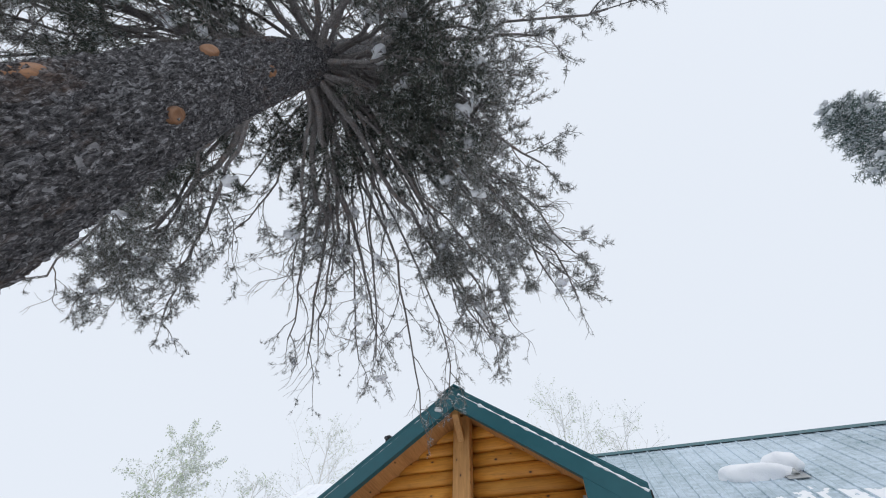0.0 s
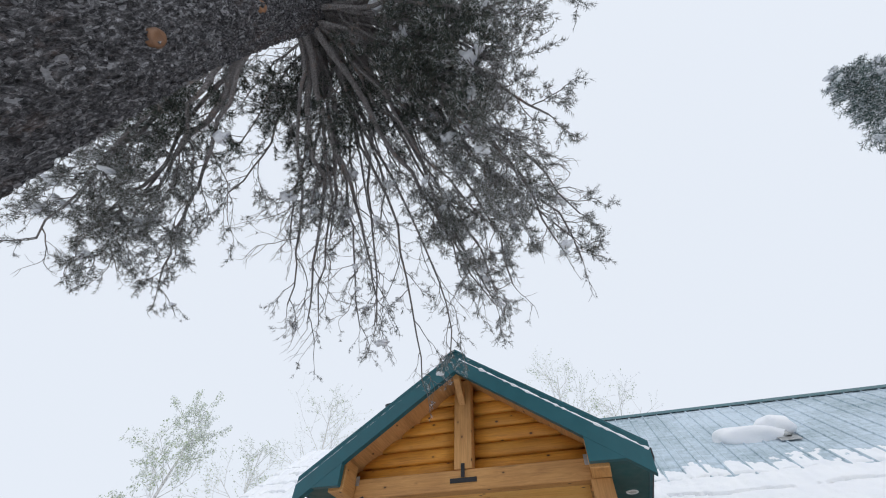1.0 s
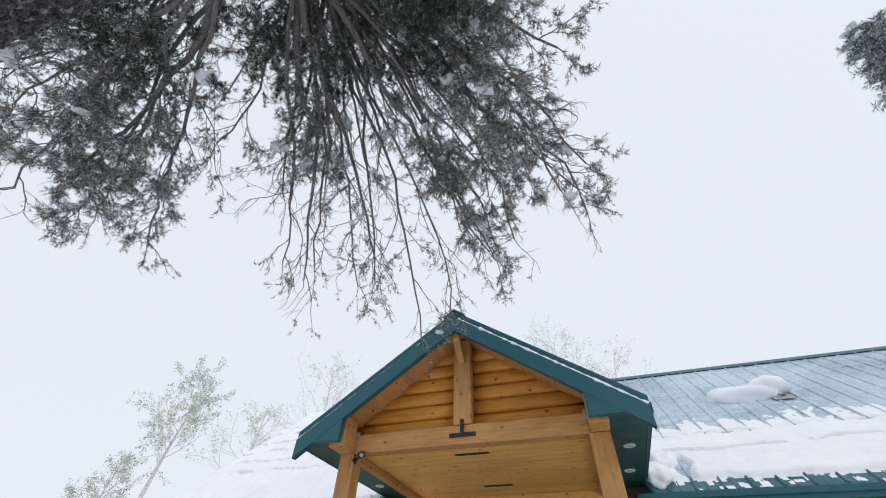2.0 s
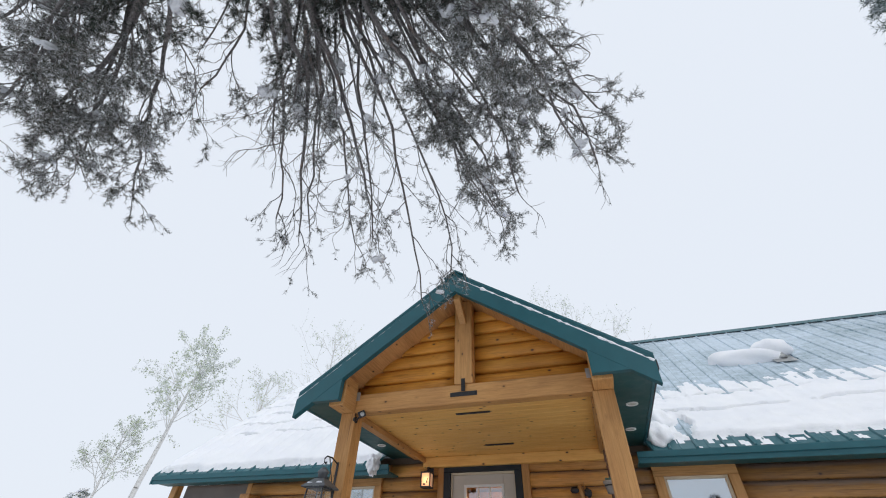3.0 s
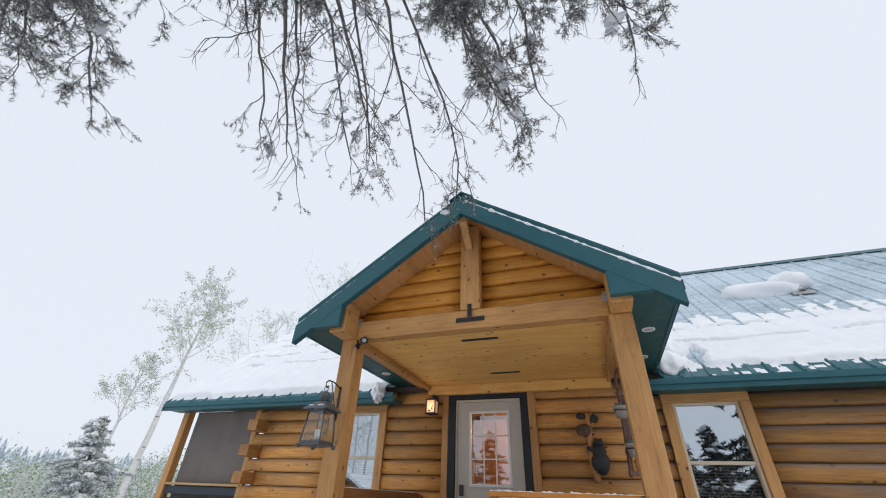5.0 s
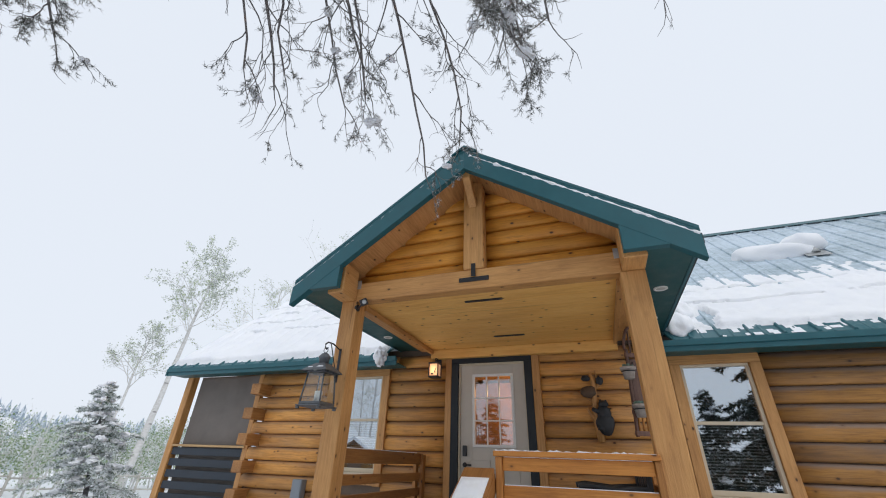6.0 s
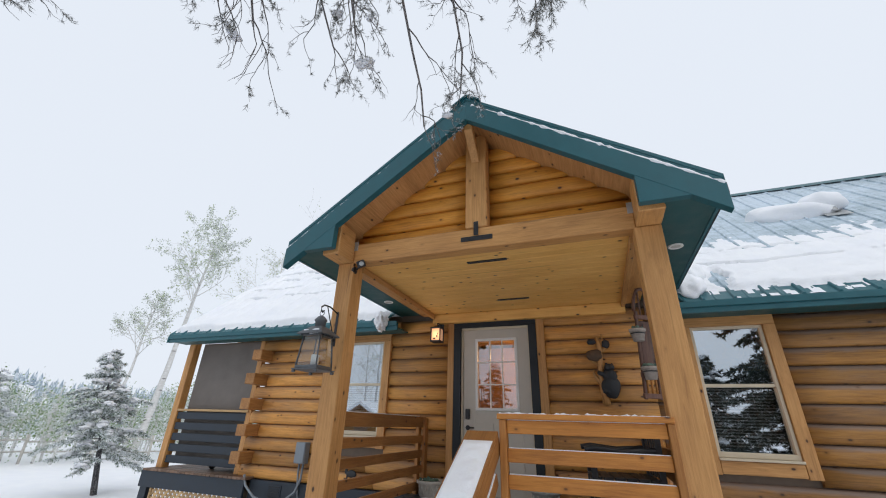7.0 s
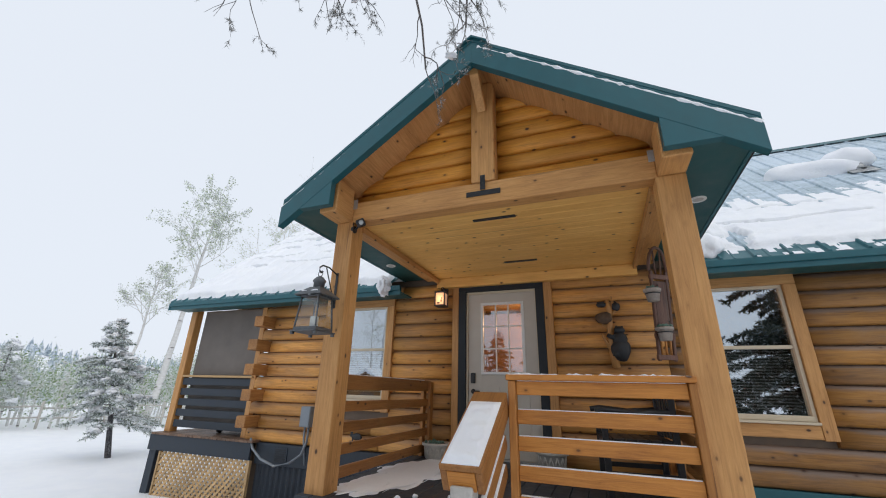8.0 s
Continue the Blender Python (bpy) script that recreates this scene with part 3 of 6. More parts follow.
def build_ceiling():
    bms = []
    y = P_Y + 0.155
    while y < WALL - 0.1:
        bms.append(box(P_L + 0.182, P_R - 0.182, y, min(y + 0.134, WALL - 0.09), B0 + 0.012, B0 + 0.03, 0.003))
        y += 0.137
    c = part("ceiling_porch", merge(*bms), CEIL)
    tagged(c, "knotty pine tongue-and-groove porch ceiling boards", "porch ceiling", kind="structure")
    t = thing("ceiling_trim", "pine trim boards along the porch ceiling edge", "trim", kind="structure")
    part("trim_board", box(P_L + 0.182, P_R - 0.182, WALL - 0.16, WALL - 0.086, B0 - 0.125, B0 + 0.008, 0.004), CEIL, t)
    part("trim_board", box(P_L + 0.182, P_L + 0.225, P_Y + 0.16, WALL - 0.17, B0 - 0.06, B0 + 0.008, 0.004), TIMBER_Y, t)
    part("trim_board", box(P_R - 0.225, P_R - 0.182, P_Y + 0.16, WALL - 0.17, B0 - 0.06, B0 + 0.008, 0.004), TIMBER_Y, t)
    for y in (5.34, 6.66):
        v = thing("slot_diffuser", "narrow black slot strip set in the pine ceiling", "ceiling strip", (AX, y, B0 + 0.012), "ceiling strips")
        part("plate", box(-0.2, 0.2, -0.02, 0.02, -0.012, -0.001, 0.003), BLACK, v)
        for k in range(3):
            part("slot", box(-0.17 + k * 0.12, -0.07 + k * 0.12, -0.009, 0.009, -0.016, -0.0125, 0.001), DARKFIG, v)


build_ceiling()


def build_tee():
    t = thing("tee_plate", "black steel T-shaped strap plate bolted to the beam", "tee plate", (AX, P_Y, 3.30))
    part("strap", box(-0.15, 0.15, -0.006, 0.004, -0.022, 0.024, 0.002), BLACK, t)
    part("strap", box(-0.022, 0.022, -0.02, -0.0125, 0.0245, 0.165, 0.002), BLACK, t)
    for x, z in ((-0.12, 0), (-0.06, 0), (0.06, 0), (0.12, 0), (0, 0.08), (0, 0.14)):
        part("bolt", box(x - 0.008, x + 0.008, (-0.012 if z == 0 else -0.027), (-0.0065 if z == 0 else -0.0205), z - 0.008, z + 0.008, 0.003), BLACK, t)


build_tee()


def build_deck():
    d = thing("porch_floor", "dark stained porch floor boards, partly snowed over", "porch floor", kind="structure")
    x = P_L - 0.02
    while x < P_R + 0.05:
        part("deck_board", box(x, x + 0.134, P_Y - 0.06, WALL - 0.09, DECK - 0.03, DECK - rnd.uniform(0, 0.002), 0.004), NAVY, d)
        x += 0.14
    part("rim_board", box(P_L - 0.02, P_R + 0.08, P_Y - 0.03, P_Y - 0.001, DECK - 0.28, DECK - 0.031, 0.004), NAVY, d)
    for sx in (P_L - 0.01, P_R + 0.06):
        part("rim_board", box(sx, sx + 0.03, P_Y + 0.18, WALL - 0.09, DECK - 0.28, DECK - 0.031, 0.004), NAVY, d)
    for x in (P_L + 0.3, -1.2, P_R - 0.3):
        part("pier", box(x, x + 0.14, P_Y + 0.3, P_Y + 0.44, -0.1, DECK - 0.031, 0.005), NAVY, d)


build_deck()


def build_door():
    d = thing("door_1", "closed greige front door with a nine-pane light and dark trim", "front door", kind="structure")
    x0, x1, z1 = -2.075, -1.155, 2.984
    yf = WALL - 0.03
    # timber trim outside the dark trim
    part("outer_trim", box(-2.303, -2.21, WALL - 0.075, WALL, DECK, 3.13, 0.004), TIMBER_Z, d)
    part("outer_trim", box(-1.035, -0.932, WALL - 0.075, WALL, DECK, 3.13, 0.004), TIMBER_Z, d)
    part("outer_trim", box(-2.303, -0.932, WALL - 0.079, WALL, 3.132, 3.21, 0.004), TIMBER_X, d)
    part("dark_trim", box(-2.208, -2.105, WALL - 0.085, WALL + 0.03, DECK, 3.02, 0.004), DARKTRIM, d)
    part("dark_trim", box(-1.14, -1.037, WALL - 0.085, WALL + 0.03, DECK, 3.02, 0.004), DARKTRIM, d)
    part("dark_trim", box(-2.208, -1.037, WALL - 0.088, WALL + 0.03, 3.022, 3.13, 0.004), DARKTRIM, d)
    part("jamb", box(-2.103, -2.078, WALL - 0.05, WALL + 0.09, DECK, 3.0, 0.002), ALMOND, d)
    part("jamb", box(-1.152, -1.142, WALL - 0.05, WALL + 0.09, DECK, 3.0, 0.002), ALMOND, d)
    part("jamb", box(-2.103, -1.142, WALL - 0.05, WALL + 0.09, 2.985, 3.018, 0.002), ALMOND, d)
    lx0, lx1, lz0, lz1 = -1.90, -1.31, 1.91, 2.86
    slab = part("slab", merge(*[box(a, b, yf, yf + 0.045, c, e, 0.002) for a, b, c, e in ((x0, lx0, DECK + 0.02, z1), (lx1, x1, DECK + 0.02, z1), (lx0, lx1, lz1, z1), (lx0, lx1, DECK + 0.02, lz0))]), DOORPAINT, d)
    for a, b in ((-1.93, -1.66), (-1.55, -1.28)):
        part("panel", box(a, b, yf - 0.007, yf - 0.0005, 1.1, 1.76, 0.006, 2), DOORPAINT, slab)
    lf = 0.035
    part("light_frame", merge(box(lx0, lx1, yf - 0.014, yf + 0.02, lz1 - lf, lz1, 0.004), box(lx0, lx1, yf - 0.014, yf + 0.02, lz0, lz0 + lf, 0.004), box(lx0, lx0 + lf, yf - 0.013, yf + 0.02, lz0 + lf, lz1 - lf, 0.004), box(lx1 - lf, lx1, yf - 0.013, yf + 0.02, lz0 + lf, lz1 - lf, 0.004)), WHITEVINYL, d)
    gx0, gx1, gz0, gz1 = lx0 + lf, lx1 - lf, lz0 + lf, lz1 - lf
    for i in (1, 2):
        x = gx0 + (gx1 - gx0) * i / 3
        part("muntin", box(x - 0.009, x + 0.009, yf - 0.006, yf + 0.004, gz0, gz1, 0.002), WHITEVINYL, d)
        z = gz0 + (gz1 - gz0) * i / 3
        part("muntin", box(gx0, gx1, yf - 0.005, yf + 0.003, z - 0.009, z + 0.009, 0.002), WHITEVINYL, d)
    for i in range(3):
        for j in range(3):
            w, h = (gx1 - gx0) / 3, (gz1 - gz0) / 3
            p = part("pane", box(gx0 + i * w + 0.001, gx0 + (i + 1) * w - 0.001, yf + 0.006, yf + 0.010, gz0 + j * h + 0.001, gz0 + (j + 1) * h - 0.001, 0), DOORGLASS, d)
            p.visible_shadow = False
    part("lock", box(x0 + 0.035, x0 + 0.095, yf - 0.03, yf - 0.0005, 1.80, 1.93, 0.012, 2), BLACK, d, "black keypad lock")
    part("handle", merge(lathe([(0.03, 0), (0.03, 0.012)], 14, (0, 0, 0)), tube([(0, 0, 0.012), (0, 0, 0.05), (0.1, 0, 0.055)], 0.01)), BLACK, d, "black lever handle").matrix_basis = pose(x0 + 0.065, yf, 1.70, 90, 0, 0)
    part("threshold", box(-2.1, -1.14, WALL - 0.1, WALL + 0.09, DECK - 0.002, DECK + 0.018, 0.003), GALV, d)
    # the room behind: a lamp-lit wall
    tagged(part("wall_room", box(-3.2, 0.2, 9.4, 9.45, 0.92, 3.1, 0), TIMBER_X), "lamp-lit pine wall of the room inside", "interior wall", kind="structure")
    room = new("room_lamp", bpy.data.lights.new("room_lamp", "POINT"))
    room.data.energy, room.data.color, room.data.shadow_soft_size = 42, (1.0, 0.55, 0.22), 0.15
    room.location = (-1.3, 8.5, 2.75)


build_door()


def build_window(nm, x0, x1, z0, z1, label, trim_mat_x, trim_mat_z, blinds):
    """Outside dimensions of the vinyl frame; the timber trim goes round it."""
    w = thing(nm, label, "window", kind="structure")
    t = 0.118
    yf = WALL - 0.092
    part("casing", box(x0 - t, x0 - 0.002, yf, WALL, z0 - 0.165, z1 + 0.0, 0.005), trim_mat_z, w)
    part("casing", box(x1 + 0.002, x1 + t, yf, WALL, z0 - 0.165, z1 + 0.0, 0.005), trim_mat_z, w)
    part("casing", box(x0 - t, x1 + t, yf - 0.003, WALL, z1 + 0.002, z1 + 0.13, 0.005), trim_mat_x, w)
    part("casing", box(x0, x1, yf + 0.004, WALL, z0 - 0.155, z0 - 0.03, 0.005), trim_mat_x, w)
    part("sill", box(x0 - 0.002, x1 + 0.002, yf - 0.025, WALL, z0 - 0.028, z0 - 0.002, 0.004), ALMOND, w)
    y0, y1 = WALL - 0.06, WALL + 0.05
    f = 0.032
    part("frame", merge(box(x0, x1, y0, y1, z1 - f, z1, 0.003), box(x0, x1, y0, y1, z0, z0 + f + 0.02, 0.003), box(x0, x0 + f, y0 + 0.001, y1, z0 + f + 0.02, z1 - f, 0.003), box(x1 - f, x1, y0 + 0.001, y1, z0 + f + 0.02, z1 - f, 0.003)), ALMOND, w)
    zm = (z0 + z1) / 2 + 0.03
    part("meeting_rail", box(x0 + f, x1 - f, y0 + 0.02, y0 + 0.06, zm - 0.018, zm + 0.018, 0.003), ALMOND, w)
    for a, b, dy in ((z0 + f + 0.02, zm - 0.018, 0.05), (zm + 0.018, z1 - f, 0.028)):
        p = part("pane", box(x0 + f, x1 - f, y0 + dy, y0 + dy + 0.004, a, b, 0), COATED, w)
        p.visible_shadow = False
    if blinds:
        z = z0 + 0.1
        while z < zm - 0.03:
            part("blind_slat", prism([(y1 + 0.03, z), (y1 + 0.05, z + 0.012), (y1 + 0.05, z + 0.014), (y1 + 0.03, z + 0.002)], "x", x0 + 0.04, x1 - 0.04), WHITEVINYL, w)
            z += 0.032
    return w


build_window("window_1", 0.775, 1.495, 1.50, 2.875, "double-hung window in tan vinyl with pine casing, mirroring the trees", TIMBER_X, TIMBER_Z, True)
build_window("window_2", -4.10, -3.345, 1.555, 2.88, "double-hung window beside the porch with pine casing", TIMBER_X, TIMBER_Z, True)


# ---------------------------------------------------------------- trees: materials
def bark_mat(name, dark, mid, chip, scale=1.0):
    """Scaly bark: plates drawn out along the stem, dark seams, small pale flakes and rusty patches."""
    m, nt, b = mat_base(name, 0.9)
    mp = coords(nt, (scale, scale, 0.4 * scale))
    n0 = nt.nodes.new("ShaderNodeTexNoise")
    n0.inputs["Scale"].default_value, n0.inputs["Detail"].default_value = 16, 5
    nt.links.new(mp.outputs[0], n0.inputs["Vector"])
    warp = nt.nodes.new("ShaderNodeVectorMath")
    warp.operation = "MULTIPLY_ADD"
    warp.inputs[1].default_value = (0.13, 0.13, 0.13)
    nt.links.new(n0.outputs["Color"], warp.inputs[0])
    nt.links.new(mp.outputs[0], warp.inputs[2])
    cells = []
    for k, feature in enumerate(("DISTANCE_TO_EDGE", "F1")):
        v = nt.nodes.new("ShaderNodeTexVoronoi")
        v.feature = feature
        v.inputs["Scale"].default_value = (30, 75)[k]
        nt.links.new(warp.outputs[0], v.inputs["Vector"])
        cells.append(v)
    n = noise_tex(nt, mp, 5, 6, 0.7)
    n2 = noise_tex(nt, mp, 70, 8, 0.8)
    col = ramp(nt, n2, [(0.4, dark), (0.49, mid), (0.56, tuple(c * 1.7 for c in mid)), (0.63, chip)])
    sep = nt.nodes.new("ShaderNodeSeparateColor")
    nt.links.new(cells[1].outputs["Color"], sep.inputs[0])
    col = mixc(nt, ramp(nt, sep.outputs[0], [(0.82, (0, 0, 0)), (0.95, (0.55, 0.55, 0.55))]), col, chip)
    warm = ramp(nt, n, [(0.56, (0, 0, 0)), (0.72, (0.6, 0.6, 0.6))])
    col = mixc(nt, warm, col, (mid[0] * 1.9, mid[1] * 1.2, mid[2] * 0.8))
    seam = ramp(nt, cells[0].outputs["Distance"], [(0.01, (0.6, 0.6, 0.6)), (0.1, (0, 0, 0))])
    col = mixc(nt, seam, col, dark)
    nt.links.new(col, b.inputs["Base Color"])
    mul = nt.nodes.new("ShaderNodeMath")
    mul.operation = "MULTIPLY_ADD"
    mul.inputs[1].default_value = 0.5
    nt.links.new(n2, mul.inputs[0])
    nt.links.new(cells[0].outputs["Distance"], mul.inputs[2])
    bump(nt, b, mul.outputs[0], 1.0, 0.02)
    return m


BARK = bark_mat("flaky_conifer_bark", (0.006, 0.006, 0.008), (0.088, 0.085, 0.09), (0.46, 0.46, 0.48), 1.0)
TWIG = bark_mat("grey_branch_bark", (0.11, 0.1, 0.098), (0.26, 0.24, 0.235), (0.5, 0.49, 0.48), 2.0)
CUTWOOD = wood_mat("cut_knot_wood", (0.36, 0.18, 0.085), (0.25, 0.115, 0.05), (0.12, 0.05, 0.022), axis=1, knots=False)


def island_mat(name, stops, rough=0.75, translucent=0.0):
    """A colour for each leaf or needle, chosen from the stops."""
    m, nt, b = mat_base(name, rough)
    g = nt.nodes.new("ShaderNodeNewGeometry")
    r = nt.nodes.new("ShaderNodeValToRGB")
    r.color_ramp.interpolation = "CONSTANT"
    els = r.color_ramp.elements
    while len(els) < len(stops):
        els.new(0.5)
    for e, (p, c) in zip(els, stops):
        e.position, e.color = p, (*c, 1)
    nt.links.new(g.outputs["Random Per Island"], r.inputs["Fac"])
    nt.links.new(r.outputs[0], b.inputs["Base Color"])
    return m


FROST = (0.72, 0.74, 0.77)
# Less frost by the trunk, and greens darkened to paint the crown's inner shade.
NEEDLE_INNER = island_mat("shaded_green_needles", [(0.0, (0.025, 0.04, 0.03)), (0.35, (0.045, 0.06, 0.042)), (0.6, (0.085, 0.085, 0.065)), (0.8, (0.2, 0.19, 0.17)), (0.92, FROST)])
NEEDLE = island_mat("frosted_needles", [(0.0, (0.05, 0.065, 0.045)), (0.18, (0.085, 0.09, 0.065)), (0.34, (0.16, 0.15, 0.125)), (0.5, (0.26, 0.245, 0.225)), (0.66, (0.46, 0.46, 0.46)), (0.8, FROST)])
YARD = island_mat("dark_yard_needles", [(0.0, (0.03, 0.045, 0.035)), (0.4, (0.05, 0.065, 0.05)), (0.75, (0.1, 0.11, 0.1)), (0.9, (0.6, 0.62, 0.65))])
SPRUCE = island_mat("snowy_spruce_needles", [(0.0, (0.14, 0.2, 0.15)), (0.14, (0.2, 0.26, 0.19)), (0.28, (0.3, 0.35, 0.28)), (0.38, (0.72, 0.76, 0.79)), (0.6, (0.86, 0.88, 0.9))])
ASPENLEAF = island_mat("frosted_spring_leaves", [(0.0, (0.44, 0.5, 0.34)), (0.25, (0.55, 0.6, 0.5)), (0.5, (0.68, 0.71, 0.69)), (0.7, (0.8, 0.82, 0.84))])
PINE = island_mat("green_pine_under_snow", [(0.0, (0.04, 0.07, 0.06)), (0.35, (0.07, 0.11, 0.095)), (0.68, (0.45, 0.5, 0.53)), (0.84, (0.82, 0.84, 0.87))])
GROVELEAF = island_mat("frosted_grove_twigs", [(0.0, (0.2, 0.29, 0.13)), (0.35, (0.31, 0.4, 0.23)), (0.62, (0.46, 0.53, 0.47)), (0.85, (0.76, 0.79, 0.82))])
# Pale blue distance haze is mixed into the snowy conifer colours.
FARTREE = island_mat("hazed_snowy_conifers", [(0.0, (0.3, 0.37, 0.43)), (0.4, (0.42, 0.49, 0.55)), (0.7, (0.62, 0.68, 0.74))])


def aspen_bark():
    m, nt, b = mat_base("pale_aspen_bark", 0.8)
    mp = coords(nt, (1, 1, 2.6))
    n = noise_tex(nt, mp, 7, 5, 0.6)
    mp2 = coords(nt, (1, 1, 5.0))
    v = nt.nodes.new("ShaderNodeTexVoronoi")
    v.inputs["Scale"].default_value = 1.6
    nt.links.new(mp2.outputs[0], v.inputs["Vector"])
    c = ramp(nt, n, [(0.3, (0.56, 0.55, 0.53)), (0.7, (0.74, 0.74, 0.73))])
    c = mixc(nt, ramp(nt, v.outputs["Distance"], [(0.10, (1, 1, 1)), (0.2, (0, 0, 0))]), c, (0.09, 0.085, 0.085))
    nt.links.new(c, b.inputs["Base Color"])
    bump(nt, b, n, 0.2, 0.01)
    return m


ASPEN = aspen_bark()


# ---------------------------------------------------------------- trees: geometry
def tubes(lines, sides=4):
    """Many tapered bars in one pair of arrays; lines holds (points, radii)."""
    V, F, base = [], [], 0
    ang = np.arange(sides) * 2 * np.pi / sides
    ca, sa = np.cos(ang)[None, :, None], np.sin(ang)[None, :, None]
    for pts, rad in lines:
        pts = np.asarray(pts, float)
        n = len(pts)
        d = np.empty_like(pts)
        d[1:-1] = pts[2:] - pts[:-2]
        d[0], d[-1] = pts[1] - pts[0], pts[-1] - pts[-2]
        d /= np.linalg.norm(d, axis=1)[:, None] + 1e-9
        ref = np.array((0.0, 0.0, 1.0)) if abs(d[0, 2]) < 0.9 else np.array((1.0, 0.1, 0.0))
        u = np.cross(d, ref)
        u /= np.linalg.norm(u, axis=1)[:, None] + 1e-9
        w = np.cross(d, u)
        ring = pts[:, None, :] + np.asarray(rad, float)[:, None, None] * (ca * u[:, None, :] + sa * w[:, None, :])
        V.append(ring.reshape(-1, 3))
        i = np.arange(n - 1)[:, None] * sides
        k = np.arange(sides)[None, :]
        k2 = (k + 1) % sides
        F.append((np.stack([i + k, i + k2, i + sides + k2, i + sides + k], -1).reshape(-1, 4)) + base)
        base += n * sides
    return np.concatenate(V), np.concatenate(F)


def blades(a, b, count, length, width, rng, spread=0.9, forward=0.5, keep=None):
    """Thin three-cornered needles or leaves standing off the twigs a-b."""
    n = len(a)
    t = rng.random((n, count, 1))
    p = a[:, None, :] * (1 - t) + b[:, None, :] * t
    d = b - a
    d = d / (np.linalg.norm(d, axis=1)[:, None] + 1e-9)
    r = rng.normal(size=(n, count, 3))
    r /= np.linalg.norm(r, axis=2)[:, :, None]
    out = forward * d[:, None, :] + spread * r
    out /= np.linalg.norm(out, axis=2)[:, :, None]
    s = np.cross(out, rng.normal(size=out.shape))
    s /= np.linalg.norm(s, axis=2)[:, :, None] + 1e-9
    ln = length * (0.6 + 0.6 * rng.random((n, count, 1)))
    p, out, s, ln = (q.reshape(-1, q.shape[-1]) for q in (p, out, s, ln))
    V = np.stack([p - s * width / 2, p + s * width / 2, p + out * ln], 1).reshape(-1, 3)
    F = np.arange(len(V)).reshape(-1, 3)
    return V, F


def leaves4(c, size, rng):
    """Small four-cornered leaves about the points c."""
    n = len(c)
    u = rng.normal(size=(n, 3))
    u /= np.linalg.norm(u, axis=1)[:, None]
    w = np.cross(u, rng.normal(size=(n, 3)))
    w /= np.linalg.norm(w, axis=1)[:, None] + 1e-9
    s = size * (0.6 + 0.8 * rng.random((n, 1)))
    V = np.stack([c - u * s, c + w * s * 0.7, c + u * s, c - w * s * 0.7], 1).reshape(-1, 3)
    return V, np.arange(len(V)).reshape(-1, 4)


def arc(p0, az, length, z_end, rise, rng, n=9, wob=0.05, curl=0.0):
    """A limb that leaves p0 towards az, rises first and ends z_end higher."""
    s = np.linspace(0, 1, n)
    pts = np.empty((n, 3))
    kink = np.cumsum(rng.normal(size=(n, 3)), axis=0) * wob * length / n * 1.6
    kink -= kink[0]
    turn = az + curl * (np.sin(2.2 * s) - 0.8 * s)
    pts[:, 0] = p0[0] + np.cos(turn) * length * s
    pts[:, 1] = p0[1] + np.sin(turn) * length * s
    pts[:, 2] = p0[2] + z_end * s ** 1.5 + rise * np.sin(np.pi * s)
    return pts + kink * np.array((1, 1, 0.7))


def along(pts, s):
    x = s * (len(pts) - 1)
    i = min(int(x), len(pts) - 2)
    return pts[i] + (x - i) * (pts[i + 1] - pts[i]), (pts[i + 1] - pts[i]) / (np.linalg.norm(pts[i + 1] - pts[i]) + 1e-9)


def shoot(p, d, length, radius, depth, rng, bars, ta, tb, seats, droop, leaf, sparse=False):
    """A crooked branch that forks; the last shoots carry short needled twigs, only at their tips where sparse."""
    n = 5 if depth else 2
    pts = [np.array(p, float)]
    d = np.array(d, float)
    d /= np.linalg.norm(d) + 1e-9
    for i in range(n):
        d = d + rng.normal(size=3) * (0.2 if depth else 0.25) + np.array((0, 0, -droop * 0.16))
        d /= np.linalg.norm(d)
        pts.append(pts[-1] + d * length / n)
    pts = np.array(pts)
    bars.append((pts, np.linspace(radius, radius * 0.5, n + 1)))
    if depth:
        if depth == 2 or rng.random() < 0.25:
            seats.append(pts[3])
        kids = int(rng.integers(2, 4)) + (depth == 2) + (not sparse)
        for k in range(kids):
            u = 0.999 if k == 0 else rng.uniform(0.3, 0.97)
            q, dd = along(pts, u)
            r = rng.normal(size=3)
            r -= dd * r.dot(dd)
            r /= np.linalg.norm(r) + 1e-9
            r[2] *= 0.7
            shoot(q, dd + rng.uniform(0.45, 1.0) * r, length * rng.uniform(0.38, 0.66), radius * 0.55, depth - 1, rng, bars, ta, tb, seats, droop * 0.6, leaf, sparse)
    if depth == 0 or (depth == 1 and not sparse):
        m = max(3, int(length / (0.018 if depth == 0 else 0.032)))
        for k in range(m):
            if rng.random() > leaf:
                continue
            a, dd = along(pts, min(0.999, 0.15 + 0.85 * (k + rng.random()) / m))
            r = rng.normal(size=3)
            g = 0.8 * dd + 0.7 * r / (np.linalg.norm(r) + 1e-9)
            ta.append(a)
            tb.append(a + g * 0.05 * rng.uniform(0.5, 1.3))


